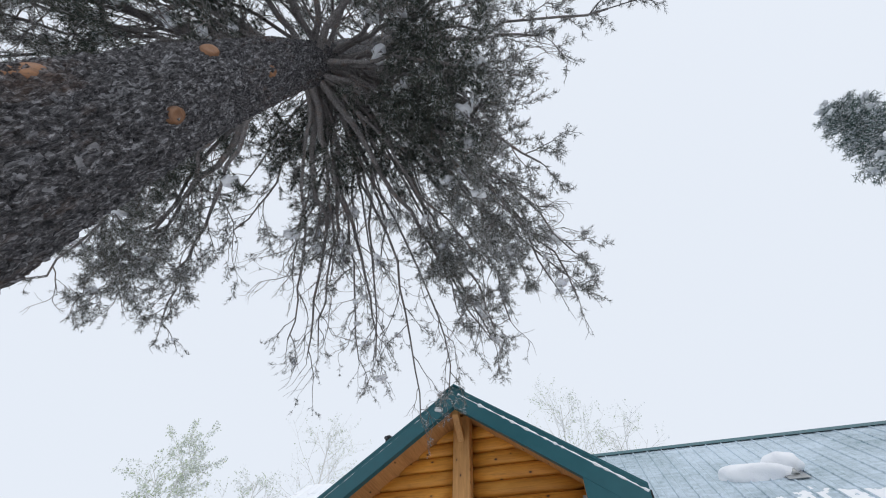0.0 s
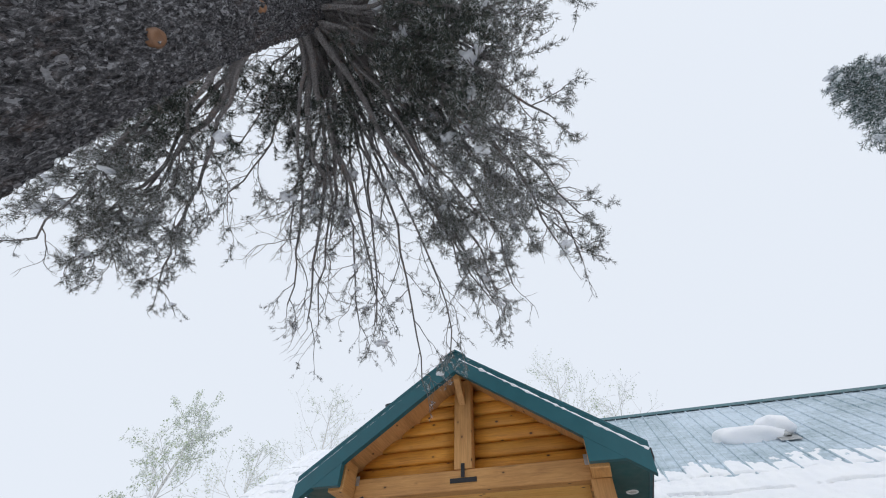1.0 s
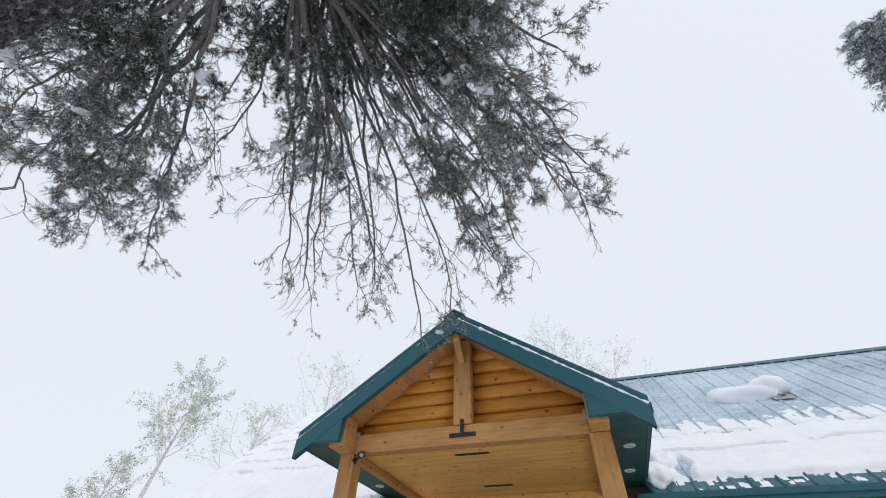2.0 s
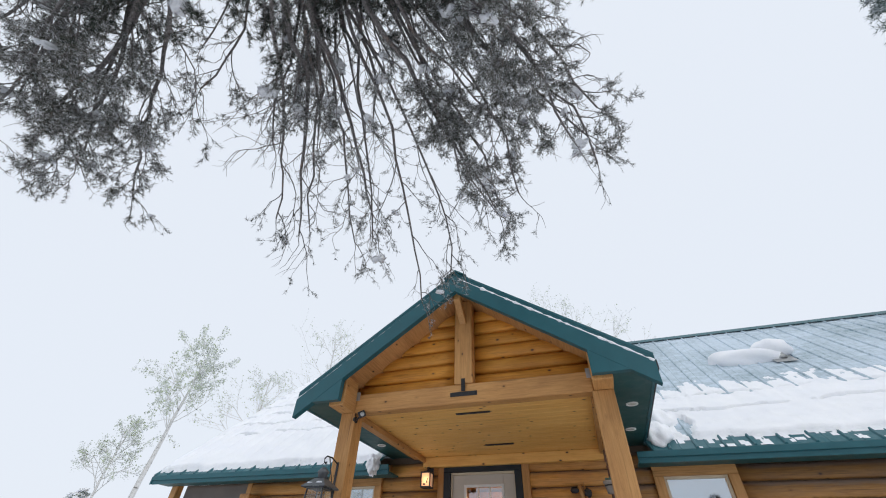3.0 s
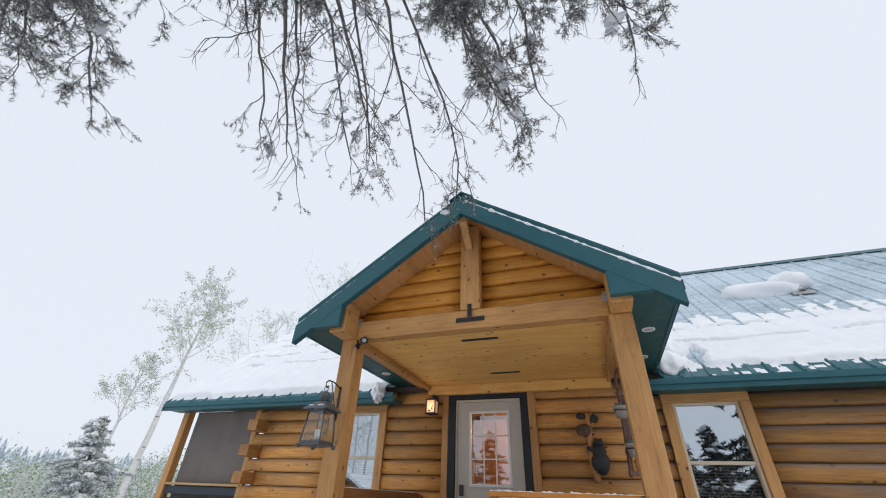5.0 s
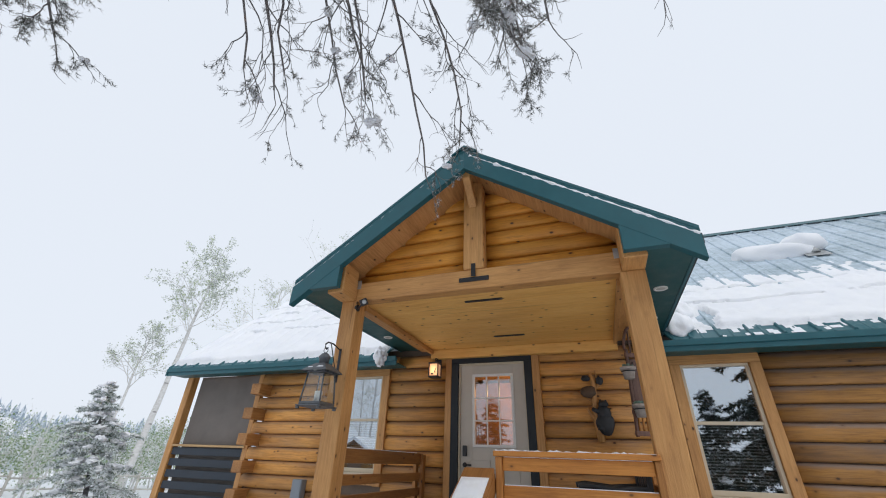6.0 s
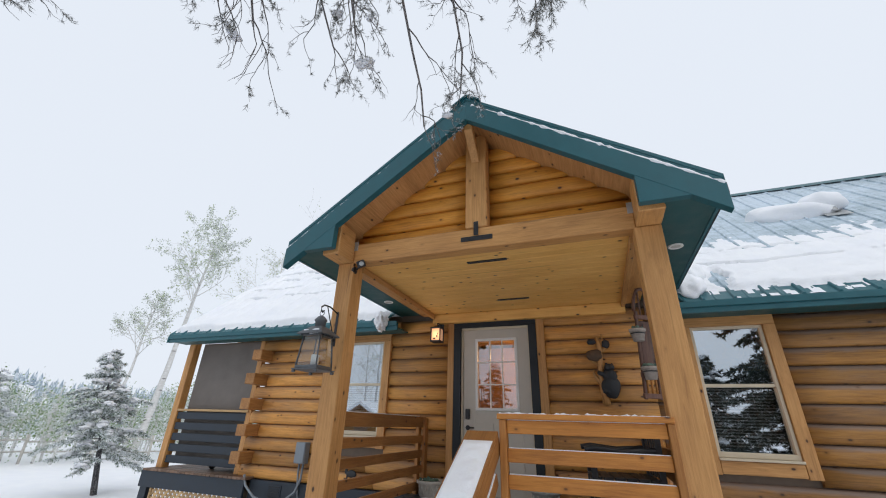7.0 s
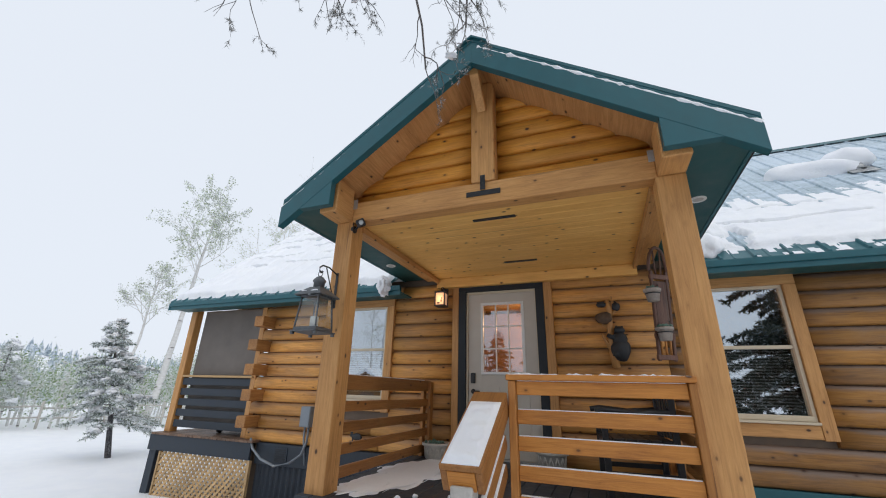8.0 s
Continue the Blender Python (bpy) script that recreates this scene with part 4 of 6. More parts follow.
def spray(limb, length, rng, start, spacing, sub_len, leaf, sparse=False):
    """All that grows on one limb: bars, twigs (a, b) and places for snow."""
    bars, ta, tb, seats = [], [], [], []
    s, side = start, 1
    while s < 1.0:
        p, d = along(limb, min(s, 0.999))
        side = -side
        flat = np.array((d[1], -d[0], 0.0)) * side
        flat /= np.linalg.norm(flat) + 1e-9
        go = 0.75 * d + flat * rng.uniform(0.2, 0.95) + np.array((0, 0, rng.normal() * 0.4))
        ln = sub_len * rng.uniform(0.5, 1.2) * (1.1 - 0.5 * s)
        shoot(p, go, ln, 0.0045 + 0.005 * ln, 2, rng, bars, ta, tb, seats, 1.4 if sparse else 0.6, leaf, sparse)
        s += spacing / length * rng.uniform(0.6, 1.4)
    shoot(limb[-1], limb[-1] - limb[-2], 0.3, 0.005, 1, rng, bars, ta, tb, seats, 0.8, leaf, sparse)
    return bars, ta, tb, seats


LUMPS = []


def snow_lumps(seats, rng, size, owner):
    """Single lumps of snow on the branches; they share a few meshes."""
    if not LUMPS:
        for i in range(7):
            LUMPS.append(mesh_of("snow_lump", blob((0, 0, 0), (1.45, 1.0, 0.62), i, 0.75, 3, 1.9), SNOW))
    for c in seats:
        r = size * rng.uniform(0.45, 1.35)
        ob = new("snow_lump", LUMPS[int(rng.integers(7))])
        ob.parent = owner
        ob.matrix_basis = Matrix.Translation(c) @ Matrix.Rotation(rng.uniform(0, 6.28), 4, "Z") @ Matrix.Rotation(rng.normal() * 0.35, 4, "X") @ Matrix.Diagonal((r, r, r, 1))


# ---------------------------------------------------------------- the big conifer over the path
TRUNK_Z = (-0.3, 1.5, 2.5, 3.5, 4.5, 5.5, 8.0, 11.0, 13.5)
TRUNK_X = (-1.10, -1.09, -1.09, -1.08, -1.10, -1.13, -1.20, -1.25, -1.27)
TRUNK_Y = (0.42, 0.45, 0.47, 0.50, 0.61, 0.78, 1.05, 1.2, 1.25)
TRUNK_R = (0.29, 0.243, 0.226, 0.208, 0.176, 0.146, 0.095, 0.05, 0.008)


def trunk_at(z):
    return np.interp(z, TRUNK_Z, TRUNK_X), np.interp(z, TRUNK_Z, TRUNK_Y), np.interp(z, TRUNK_Z, TRUNK_R)


def build_big_conifer():
    rng = np.random.default_rng(11)
    tree = thing("conifer", "tall snow-caught conifer with flaky grey bark and drooping limbs", "conifer tree", (-1.1, 0.42, 0.0))
    inv = Matrix.Translation((1.1, -0.42, 0.0))
    # trunk with scaly bark
    zs = np.concatenate([np.arange(-0.3, 1.8, 0.06), np.arange(1.8, 5.6, 0.011), np.arange(5.6, 13.5, 0.12)])
    nu = 210
    verts = []
    for z in zs:
        cx, cy, r = trunk_at(z)
        for k in range(nu):
            a = 2 * math.pi * k / nu
            ca, sa = math.cos(a), math.sin(a)
            q = Vector((ca * r * 34, sa * r * 34, z * 19))
            q += 1.7 * Vector((noise.noise(q * 0.6), noise.noise(q * 0.6 + Vector((9, 3, 1))), noise.noise(q * 0.6 + Vector((2, 8, 5)))))
            d, _ = noise.voronoi(q)
            plate = min(1.0, (d[1] - d[0]) * 2.6)
            tilt = noise.noise(q * 1.7)
            h = 0.015 * plate + 0.012 * tilt * plate + 0.022 * noise.noise(Vector((ca * 1.5, sa * 1.5, z * 1.1)))
            rr = r * (1 + 0.05 * noise.noise(Vector((ca, sa, z * 0.5)))) + h - 0.010
            verts.append((cx + rr * ca + 1.1, cy + rr * sa - 0.42, z))
    n = len(zs)
    i = np.arange(n - 1)[:, None] * nu
    k = np.arange(nu)[None, :]
    F = np.stack([i + k, i + (k + 1) % nu, i + nu + (k + 1) % nu, i + nu + k], -1).reshape(-1, 4)
    np_mesh("trunk", verts, F, BARK, tree, "grey-brown scaly bark", smooth=False)
    # pale cut knots on the trunk
    for z, az, w in ((3.11, 13, 0.03), (3.97, 9, 0.03), (3.58, -33, 0.034), (2.85, -62, 0.04)):
        cx, cy, r = trunk_at(z)
        a = radians(az)
        kn = part("cut_knot", merge(lathe([(w * 1.3, -0.03), (w * 1.25, 0.004), (w, 0.012), (w * 0.9, 0.014), (w * 0.5, 0.012), (0.004, 0.010)], 16)), CUTWOOD, tree, "pale sawn-off branch stub")
        kn.matrix_basis = Matrix.Translation((cx + r * math.cos(a) + 1.1, cy + r * math.sin(a) - 0.42, z)) @ Matrix.Rotation(a, 4, "Z") @ Matrix.Rotation(math.pi / 2, 4, "Y") @ Matrix.Diagonal((1.35, 0.8, 1, 1))
    # tiers of limbs: directions from and to, how many, start height, tip height, reach, first side branch, share of needles
    tiers = (
        (14, 32, 6, 5.25, 4.6, 1.42, 0.15, 1.0), (36, 48, 5, 5.3, 4.45, 1.85, 0.3, 1.0), (53, 64, 6, 5.2, 4.4, 2.75, 0.45, 1.0), (69, 79, 5, 5.2, 4.4, 3.1, 0.55, 1.0),
        (88, 94, 2, 5.1, 4.4, 3.8, 0.62, 0.5), (101, 111, 3, 5.15, 4.4, 3.4, 0.5, 0.5), (114, 125, 3, 5.0, 4.45, 3.0, 0.5, 0.6), (88, 128, 6, 5.35, 4.8, 2.0, 0.3, 0.95),
        (20, 128, 13, 5.5, 5.1, 1.5, 0.15, 0.85), (147, 168, 6, 4.35, 4.3, 3.1, 0.34, 0.95),
        (174, 232, 19, 4.8, 4.6, 2.8, 0.12, 1.0), (238, 372, 11, 5.3, 5.0, 1.7, 0.15, 1.0),
    )
    limbs = []
    for a0, a1, count, z0, z1, reach, start, leaf in tiers:
        for k in range(count):
            u = (k + 0.5) / count
            up = rng.uniform(-0.25, 0.3)
            limbs.append((z0 + up, a0 + (a1 - a0) * u + rng.normal() * 1.5, reach * (1.0 if k % 3 == 0 else rng.uniform(0.78, 1.0)), z1 - z0 - up + rng.normal() * 0.06, 0.12, start, leaf, leaf < 0.8))
    n_low = len(limbs)
    z, az = 5.5, 10.0
    while z < 12.8:
        reach = float(np.interp(z, (5.6, 7.5, 10, 13), (2.1, 1.9, 1.3, 0.4))) * rng.uniform(0.75, 1.1)
        limbs.append((z, az, reach, -0.3 * reach, 0.12, 0.1, 0.9, False))
        az += 137.5 + rng.normal() * 12
        z += rng.uniform(0.1, 0.16) if z < 8.0 else rng.uniform(0.16, 0.26)
    A, B, seats_all = [], [], []
    for j, (z0, azd, reach, ze, rise, start, leaf, sparse) in enumerate(limbs):
        cx, cy, r = trunk_at(z0)
        a = radians(azd)
        limb = arc((cx + 0.7 * r * math.cos(a), cy + 0.7 * r * math.sin(a), z0), a, reach * 0.9, ze, rise, rng, 14, 0.11, rng.normal() * 0.1)
        low = j < n_low
        bars, ta, tb, seats = spray(limb, reach, rng, start, (0.27 if sparse else 0.15) if low else 0.2, (0.62 if sparse else 0.46) if low else 0.5, leaf, sparse)
        r0 = (0.03 if j % 3 == 0 else 0.019) if low else 0.015
        V, F = tubes([(limb, np.linspace(r0, 0.007, len(limb)))], 8)
        V2, F2 = tubes(bars, 3)
        V = np.concatenate([V, V2]) + np.array((1.1, -0.42, 0))
        np_mesh("limb", V, np.concatenate([F, F2 + len(V) - len(V2)]), TWIG, tree, smooth=True)
        A += ta
        B += tb
        seats_all += [(q, low) for q in seats]
    off = np.array((1.1, -0.42, 0))
    A, B = np.array(A) + off, np.array(B) + off
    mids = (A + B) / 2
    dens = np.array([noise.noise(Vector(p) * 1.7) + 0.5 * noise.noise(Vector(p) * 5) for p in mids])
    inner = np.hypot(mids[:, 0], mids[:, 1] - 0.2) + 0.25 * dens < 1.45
    for keep, material, label in ((inner & (dens > -0.08), NEEDLE_INNER, "green needles close to the trunk, darkened for shade within the crown"), (~inner & (dens > -0.14), NEEDLE, "dense grey-green needles touched with frost")):
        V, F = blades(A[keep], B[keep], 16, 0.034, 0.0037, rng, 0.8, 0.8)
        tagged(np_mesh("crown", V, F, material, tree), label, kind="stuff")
    lows = [q for q, l in seats_all if l]
    pick = rng.choice(len(lows), 230, replace=False)
    snow_lumps([Vector(lows[i] + off) + Vector((0, 0, 0.012)) for i in pick], rng, 0.04, tree)


build_big_conifer()


# ---------------------------------------------------------------- other conifers
def conifer(name, label, at, height, reach, seed, material=SPRUCE, steps=0.2, needle=(0.09, 0.016), count=16, base=0.5, snow=40, lean=(0.0, 0.0), snow_size=0.14, per=6, taper=0.8, wild=0.25):
    rng = np.random.default_rng(seed)
    tree = thing(name, label, "conifer tree", at)
    zs = np.linspace(-0.3, height, 12)
    pts = np.stack([lean[0] * zs, lean[1] * zs, zs], 1)
    r0 = 0.013 * height + 0.03
    V, F = tubes([(pts, np.linspace(r0, 0.01, 12))], 10)
    np_mesh("trunk", V, F, BARK, tree, smooth=True)
    z, az = base, 0.0
    A, B, bars, seats = [], [], [], []
    while z < height - 0.05:
        q = (z - base) / (height - base)
        reach_z = reach * (1 - q) ** taper * min(1, 0.8 + 2.5 * q) + 0.06
        for k in range(per):
            a = az + 2 * math.pi * k / per + rng.normal() * 0.25
            ln = reach_z * rng.uniform(1 - 1.4 * wild, 1 + 0.6 * wild)
            limb = arc((lean[0] * z, lean[1] * z, z + rng.normal() * 0.2 * wild), a, ln, -0.28 * ln + 0.1 * ln * q * 3 + rng.normal() * 0.3 * wild * ln, 0.05 * ln, rng, 6)
            bars.append((limb, np.linspace(0.005 + 0.006 * ln, 0.003, 6)))
            m = max(3, int(ln / 0.06))
            side = 1
            for i in range(m):
                p, d = along(limb, 0.15 + 0.85 * i / m)
                side = -side
                f = np.array((d[1], -d[0], 0)) * side
                g = 0.75 * d + 0.7 * f + np.array((0, 0, rng.normal() * 0.2 - 0.12))
                A.append(p)
                B.append(p + g * (0.08 + 0.26 * ln * (1 - 0.7 * i / m)) * rng.uniform(0.6, 1.1))
            A.append(limb[-3])
            B.append(limb[-1] + (limb[-1] - limb[-2]) * 0.3)
            seats += [limb[3], limb[4]] if rng.random() < 0.6 else []
        az += 0.55
        z += steps * (1.0 - 0.45 * q) * rng.uniform(0.8, 1.2)
    V, F = tubes(bars, 3)
    tagged(np_mesh("branchwork", V, F, TWIG, tree), kind="stuff")
    A, B = np.array(A), np.array(B)
    V, F = blades(A, B, count, needle[0], needle[1], rng, 0.8, 0.8)
    tagged(np_mesh("crown", V, F, material, tree), "green needles under fresh snow", kind="stuff")
    if snow and len(seats) > 4:
        pick = rng.choice(len(seats), min(snow, len(seats)), replace=False)
        snow_lumps([Vector(seats[i]) + Vector((0, 0, 0.03)) for i in pick], rng, snow_size * 0.8, tree)
    return tree


conifer("snowy_spruce", "young snow-laden spruce standing alone in the snow field", (-11.8, 9.05, 0.0), 3.25, 1.1, 3, lean=(-0.19, -0.1), steps=0.19, base=0.8, snow=240, count=44, needle=(0.08, 0.022), snow_size=0.1, per=6, taper=0.8, wild=0.42)
conifer("tall_pine", "tall dense conifer with snow on its boughs", (9.95, 7.95, 0.0), 14.6, 1.75, 5, material=PINE, steps=0.24, base=5.0, snow=120, count=13, needle=(0.11, 0.018), snow_size=0.12, per=8, taper=0.4)
conifer("dark_pine", "dark pine with snow along its boughs at the meadow edge", (-20.9, 10.2, -0.1), 3.2, 1.1, 8, steps=0.22, base=1.0, snow=20)
# conifers across the yard, behind the walk, which the panes mirror
for i, (x, y, h, w) in enumerate(((7.6, -8.0, 13.5, 3.2), (4.6, -17.0, 5.2, 2.0), (11.5, -14.0, 12.0, 2.8), (1.5, -20.0, 6.0, 2.2), (6.6, -19.0, 6.5, 2.4), (-8.5, -21.0, 6.5, 2.2), (-5.5, -23.0, 7.0, 2.2))):
    conifer("yard_conifer", "snow-dusted conifer across the yard", (x, y, 0.0), h, w, 20 + i, material=YARD, steps=0.36, base=0.4, snow=14, count=14 if i == 0 else 6, needle=(0.2, 0.07), per=8, wild=0.5, snow_size=0.3)


# ---------------------------------------------------------------- aspens
def grow(p, d, length, radius, depth, rng, bars, tips, bend=0.22):
    n = 5
    pts = [np.array(p, float)]
    d = np.array(d, float)
    for i in range(n):
        d = d + rng.normal(size=3) * bend * 0.4 + np.array((0, 0, 0.04))
        d /= np.linalg.norm(d)
        pts.append(pts[-1] + d * length / n)
    pts = np.array(pts)
    bars.append((pts, np.linspace(radius, radius * 0.6, n + 1)))
    if depth == 0:
        tips.extend(pts[2:])
        return
    kids = rng.integers(3, 5)
    for k in range(kids):
        q, dd = along(pts, min(0.999, 0.35 + 0.65 * (k + rng.random() * 0.5) / kids))
        r = rng.normal(size=3)
        r -= dd * r.dot(dd)
        r /= np.linalg.norm(r)
        grow(q, 0.75 * dd + 0.7 * r, length * rng.uniform(0.5, 0.78), radius * 0.52, depth - 1, rng, bars, tips)


def aspen(label, at, height, lean, seed, crown_from=0.55, r0=0.11, leaf=0.035, per_tip=2, depth=3, reach=0.26):
    rng = np.random.default_rng(seed)
    tree = thing("aspen", label, "aspen tree", at)
    s = np.linspace(0, 1, 14)
    zs = -0.4 + (height + 0.4) * s
    wob = np.cumsum(rng.normal(size=(14, 2)), axis=0) * 0.035
    pts = np.stack([lean[0] * zs + wob[:, 0], lean[1] * zs + wob[:, 1], zs], 1)
    V, F = tubes([(pts, np.linspace(r0, 0.022, 14))], 12)
    np_mesh("trunk", V, F, ASPEN, tree, "pale bark with dark scars", smooth=True)
    bars, tips = [], []
    n = 15
    for i in range(n):
        u = crown_from + (0.99 - crown_from) * i / n
        p, d = along(pts, u)
        a = i * 2.4 + rng.normal() * 0.4
        out = np.array((math.cos(a), math.sin(a), 0.55 + 0.5 * u))
        grow(p, out / np.linalg.norm(out), height * reach * (1.15 - 0.75 * (u - crown_from) / (1 - crown_from)) * rng.uniform(0.55, 1.0), 0.024, depth - 1, rng, bars, tips)
    V, F = tubes(bars, 3)
    tagged(np_mesh("branchwork", V, F, ASPEN, tree), kind="stuff")
    tips = np.repeat(np.array(tips), per_tip, axis=0)
    tips = tips + rng.normal(size=tips.shape) * 0.07
    V, F = leaves4(tips, leaf, rng)
    tagged(np_mesh("crown", V, F, ASPENLEAF, tree), "sparse small frosted leaves", kind="stuff")
    return tree


aspen("tall slim aspen with white bark and thin frosted crown", (-18.7, 14.4, -0.1), 10.7, (0.045, 0.06), 2, 0.6, 0.17, 0.042, per_tip=8, reach=0.24)
aspen("slim leaning aspen with a narrow frosted crown", (-19.5, 13.3, -0.1), 6.9, (0.07, 0.08), 7, 0.62, 0.09, 0.034, per_tip=4, reach=0.17)
aspen("aspen with bare frosted branches behind the cabin", (-16.6, 17.6, -0.1), 10.2, (0.04, 0.0), 9, 0.5, 0.11, 0.04, per_tip=3)
aspen("aspen rising behind the roof ridge", (-14.5, 20.4, -0.1), 13.8, (0.0, 0.0), 12, 0.6, 0.14, 0.04)
aspen("aspen rising behind the roof ridge", (-1.6, 24.5, -0.1), 15.9, (0.05, 0.0), 14, 0.6, 0.15, 0.045)
aspen("aspen rising behind the roof ridge", (2.2, 24.5, -0.1), 13.8, (0.0, 0.0), 17, 0.6, 0.12, 0.04)


aspen("bare frosted aspen across the yard", (-14.5, -12.0, -0.1), 9.5, (0.03, 0.0), 41, 0.4, 0.11, 0.04, per_tip=1)
aspen("bare frosted aspen across the yard", (-18.5, -11.0, -0.1), 8.5, (0.0, 0.02), 43, 0.4, 0.1, 0.04, per_tip=1)
aspen("bare frosted aspen across the yard", (-16.5, -14.0, -0.1), 8.0, (0.0, 0.02), 45, 0.25, 0.1, 0.04, per_tip=1)
aspen("bare frosted aspen across the yard", (-11.8, -13.0, -0.1), 7.5, (0.02, 0.02), 47, 0.25, 0.09, 0.04, per_tip=1)


def build_shed():
    """A low cabin across the yard, mirrored in the panes beside the porch."""
    h = thing("shed", "dark log shed across the yard under a snow-covered gable roof", "shed", (-13.4, -8.6, 0.0))
    part("wall", prism([(-1.7, -0.2), (1.7, -0.2), (1.7, 1.55), (0, 2.55), (-1.7, 1.55)], "y", -3.0, 0.0), LOG_OLD_DIM, h)
    for sgn in (-1, 1):
        part("roof", prism([(0, 2.56), (sgn * 2.15, 1.3), (sgn * 2.15, 1.36), (0, 2.64)], "y", -3.3, 0.4), DECKWOOD, h)
        part("snow", prism([(0, 2.645), (sgn * 2.17, 1.365), (sgn * 2.14, 1.56), (0, 2.86)], "y", -3.32, 0.42, 0.03), SNOW, h, "deep roof snow")
    part("door", box(-0.45, 0.45, 0.001, 0.04, 0.0, 1.5, 0.01), DECKWOOD, h)


build_shed()


def build_grove():
    """The frosted aspen wood along the far side of the field."""
    rng = np.random.default_rng(31)
    bars, tips = [], []
    for i in range(300):
        d = rng.uniform(21, 42)
        az = radians(rng.uniform(136, 186))
        x, y = -0.4 + d * math.cos(az), 2.1 + d * math.sin(az)
        h = rng.uniform(1.4, 2.9) * (0.75 + d / 90)
        z0 = ground_height(x, y)
        ln = rng.normal(size=2) * 0.05
        pts = np.stack([x + ln[0] * np.linspace(0, h, 6), y + ln[1] * np.linspace(0, h, 6), z0 - 0.2 + np.linspace(0, h + 0.2, 6)], 1)
        bars.append((pts, np.linspace(0.055, 0.012, 6)))
        for k in range(10):
            p, dd = along(pts, rng.uniform(0.3, 0.99))
            a = rng.uniform(0, 6.28)
            e = p + np.array((math.cos(a), math.sin(a), rng.uniform(0.3, 1.0))) * rng.uniform(0.3, 0.8)
            m = (p + e) / 2 + rng.normal(size=3) * 0.08
            bars.append((np.array([p, m, e]), (0.014, 0.009, 0.005)))
            for q in range(3):
                f = m + (e - m) * rng.random() + rng.normal(size=3) * 0.02
                g = f + rng.normal(size=3) * 0.3
                bars.append((np.array([f, (f + g) / 2, g]), (0.006, 0.005, 0.003)))
                tips.append(g)
                tips.append((f + g) / 2)
            tips.append(e)
    V, F = tubes(bars, 3)
    g = thing("aspen_grove", "frosted thicket of young aspens coming into leaf", "aspen grove", kind="stuff")
    tagged(np_mesh("stems", V, F, ASPEN, g), kind="stuff")
    tips = np.repeat(np.array(tips), 4, axis=0)
    tips += rng.normal(size=tips.shape) * 0.17
    V, F = leaves4(tips, 0.042, rng)
    tagged(np_mesh("crown", V, F, GROVELEAF, g), kind="stuff")


build_grove()


def build_hill():
    """A wooded rise beyond the grove, with an open snowy brow."""
    rng = np.random.default_rng(5)
    nx, ny = 90, 24
    def hz(az, d):
        ridge = 6.6 + 2.0 * math.sin(az * 9 + 1.0) + 2.0 * noise.noise(Vector((az * 8, 0, 3)))
        s = max(0.0, min(1.0, (d - 70) / 70))
        return -1.5 + (ridge + 1.5) * s * s * (3 - 2 * s) + 0.7 * noise.noise(Vector((az * 30, d * 0.06, 1)))
    verts, spots = [], []
    for i in range(nx):
        az = radians(110 + 110 * i / (nx - 1))
        for j in range(ny):
            d = 60 + 130 * j / (ny - 1)
            verts.append((d * math.cos(az), 4 + d * math.sin(az), hz(az, d)))
    i = np.arange(nx - 1)[:, None] * ny
    j = np.arange(ny - 1)[None, :]
    F = np.stack([i + j, i + j + 1, i + ny + j + 1, i + ny + j], -1).reshape(-1, 4)[:, ::-1]
    hill = np_mesh("hill", verts, F, SNOW, smooth=True)
    tagged(hill, "low snowy hill beyond the woods", "hill", kind="structure")
    V, Fc, base = [], [], 0
    for n in range(2600):
        az = radians(rng.uniform(112, 218))
        d = rng.uniform(66, 150)
        if noise.noise(Vector((az * 14, d * 0.035, 8))) > 0.28:
            continue
        h = rng.uniform(1.6, 3.8)
        c = np.array((d * math.cos(az), 4 + d * math.sin(az), hz(az, d) - 0.2))
        for t in range(5):
            zb, zt = h * (0.08 + 0.17 * t), h * (0.08 + 0.17 * t + 0.32)
            r = h * 0.2 * (1 - t / 5.6)
            k = 7
            a = np.arange(k) * 2 * np.pi / k + rng.random() * 6
            rr = r * (0.65 + 0.6 * rng.random(k))
            ring = np.stack([rr * np.cos(a), rr * np.sin(a), np.full(k, zb) + rng.normal(size=k) * 0.08 * h * 0.3], 1) + c
            top = c + np.array((0, 0, min(zt, h)))
            for q in range(k):
                V += [ring[q], ring[(q + 1) % k], top]
                Fc.append((base, base + 1, base + 2))
                base += 3
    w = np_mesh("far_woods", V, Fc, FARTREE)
    tagged(w, "snowy conifer woods covering the far hill, paled with haze", "far woods", kind="stuff")


build_hill()


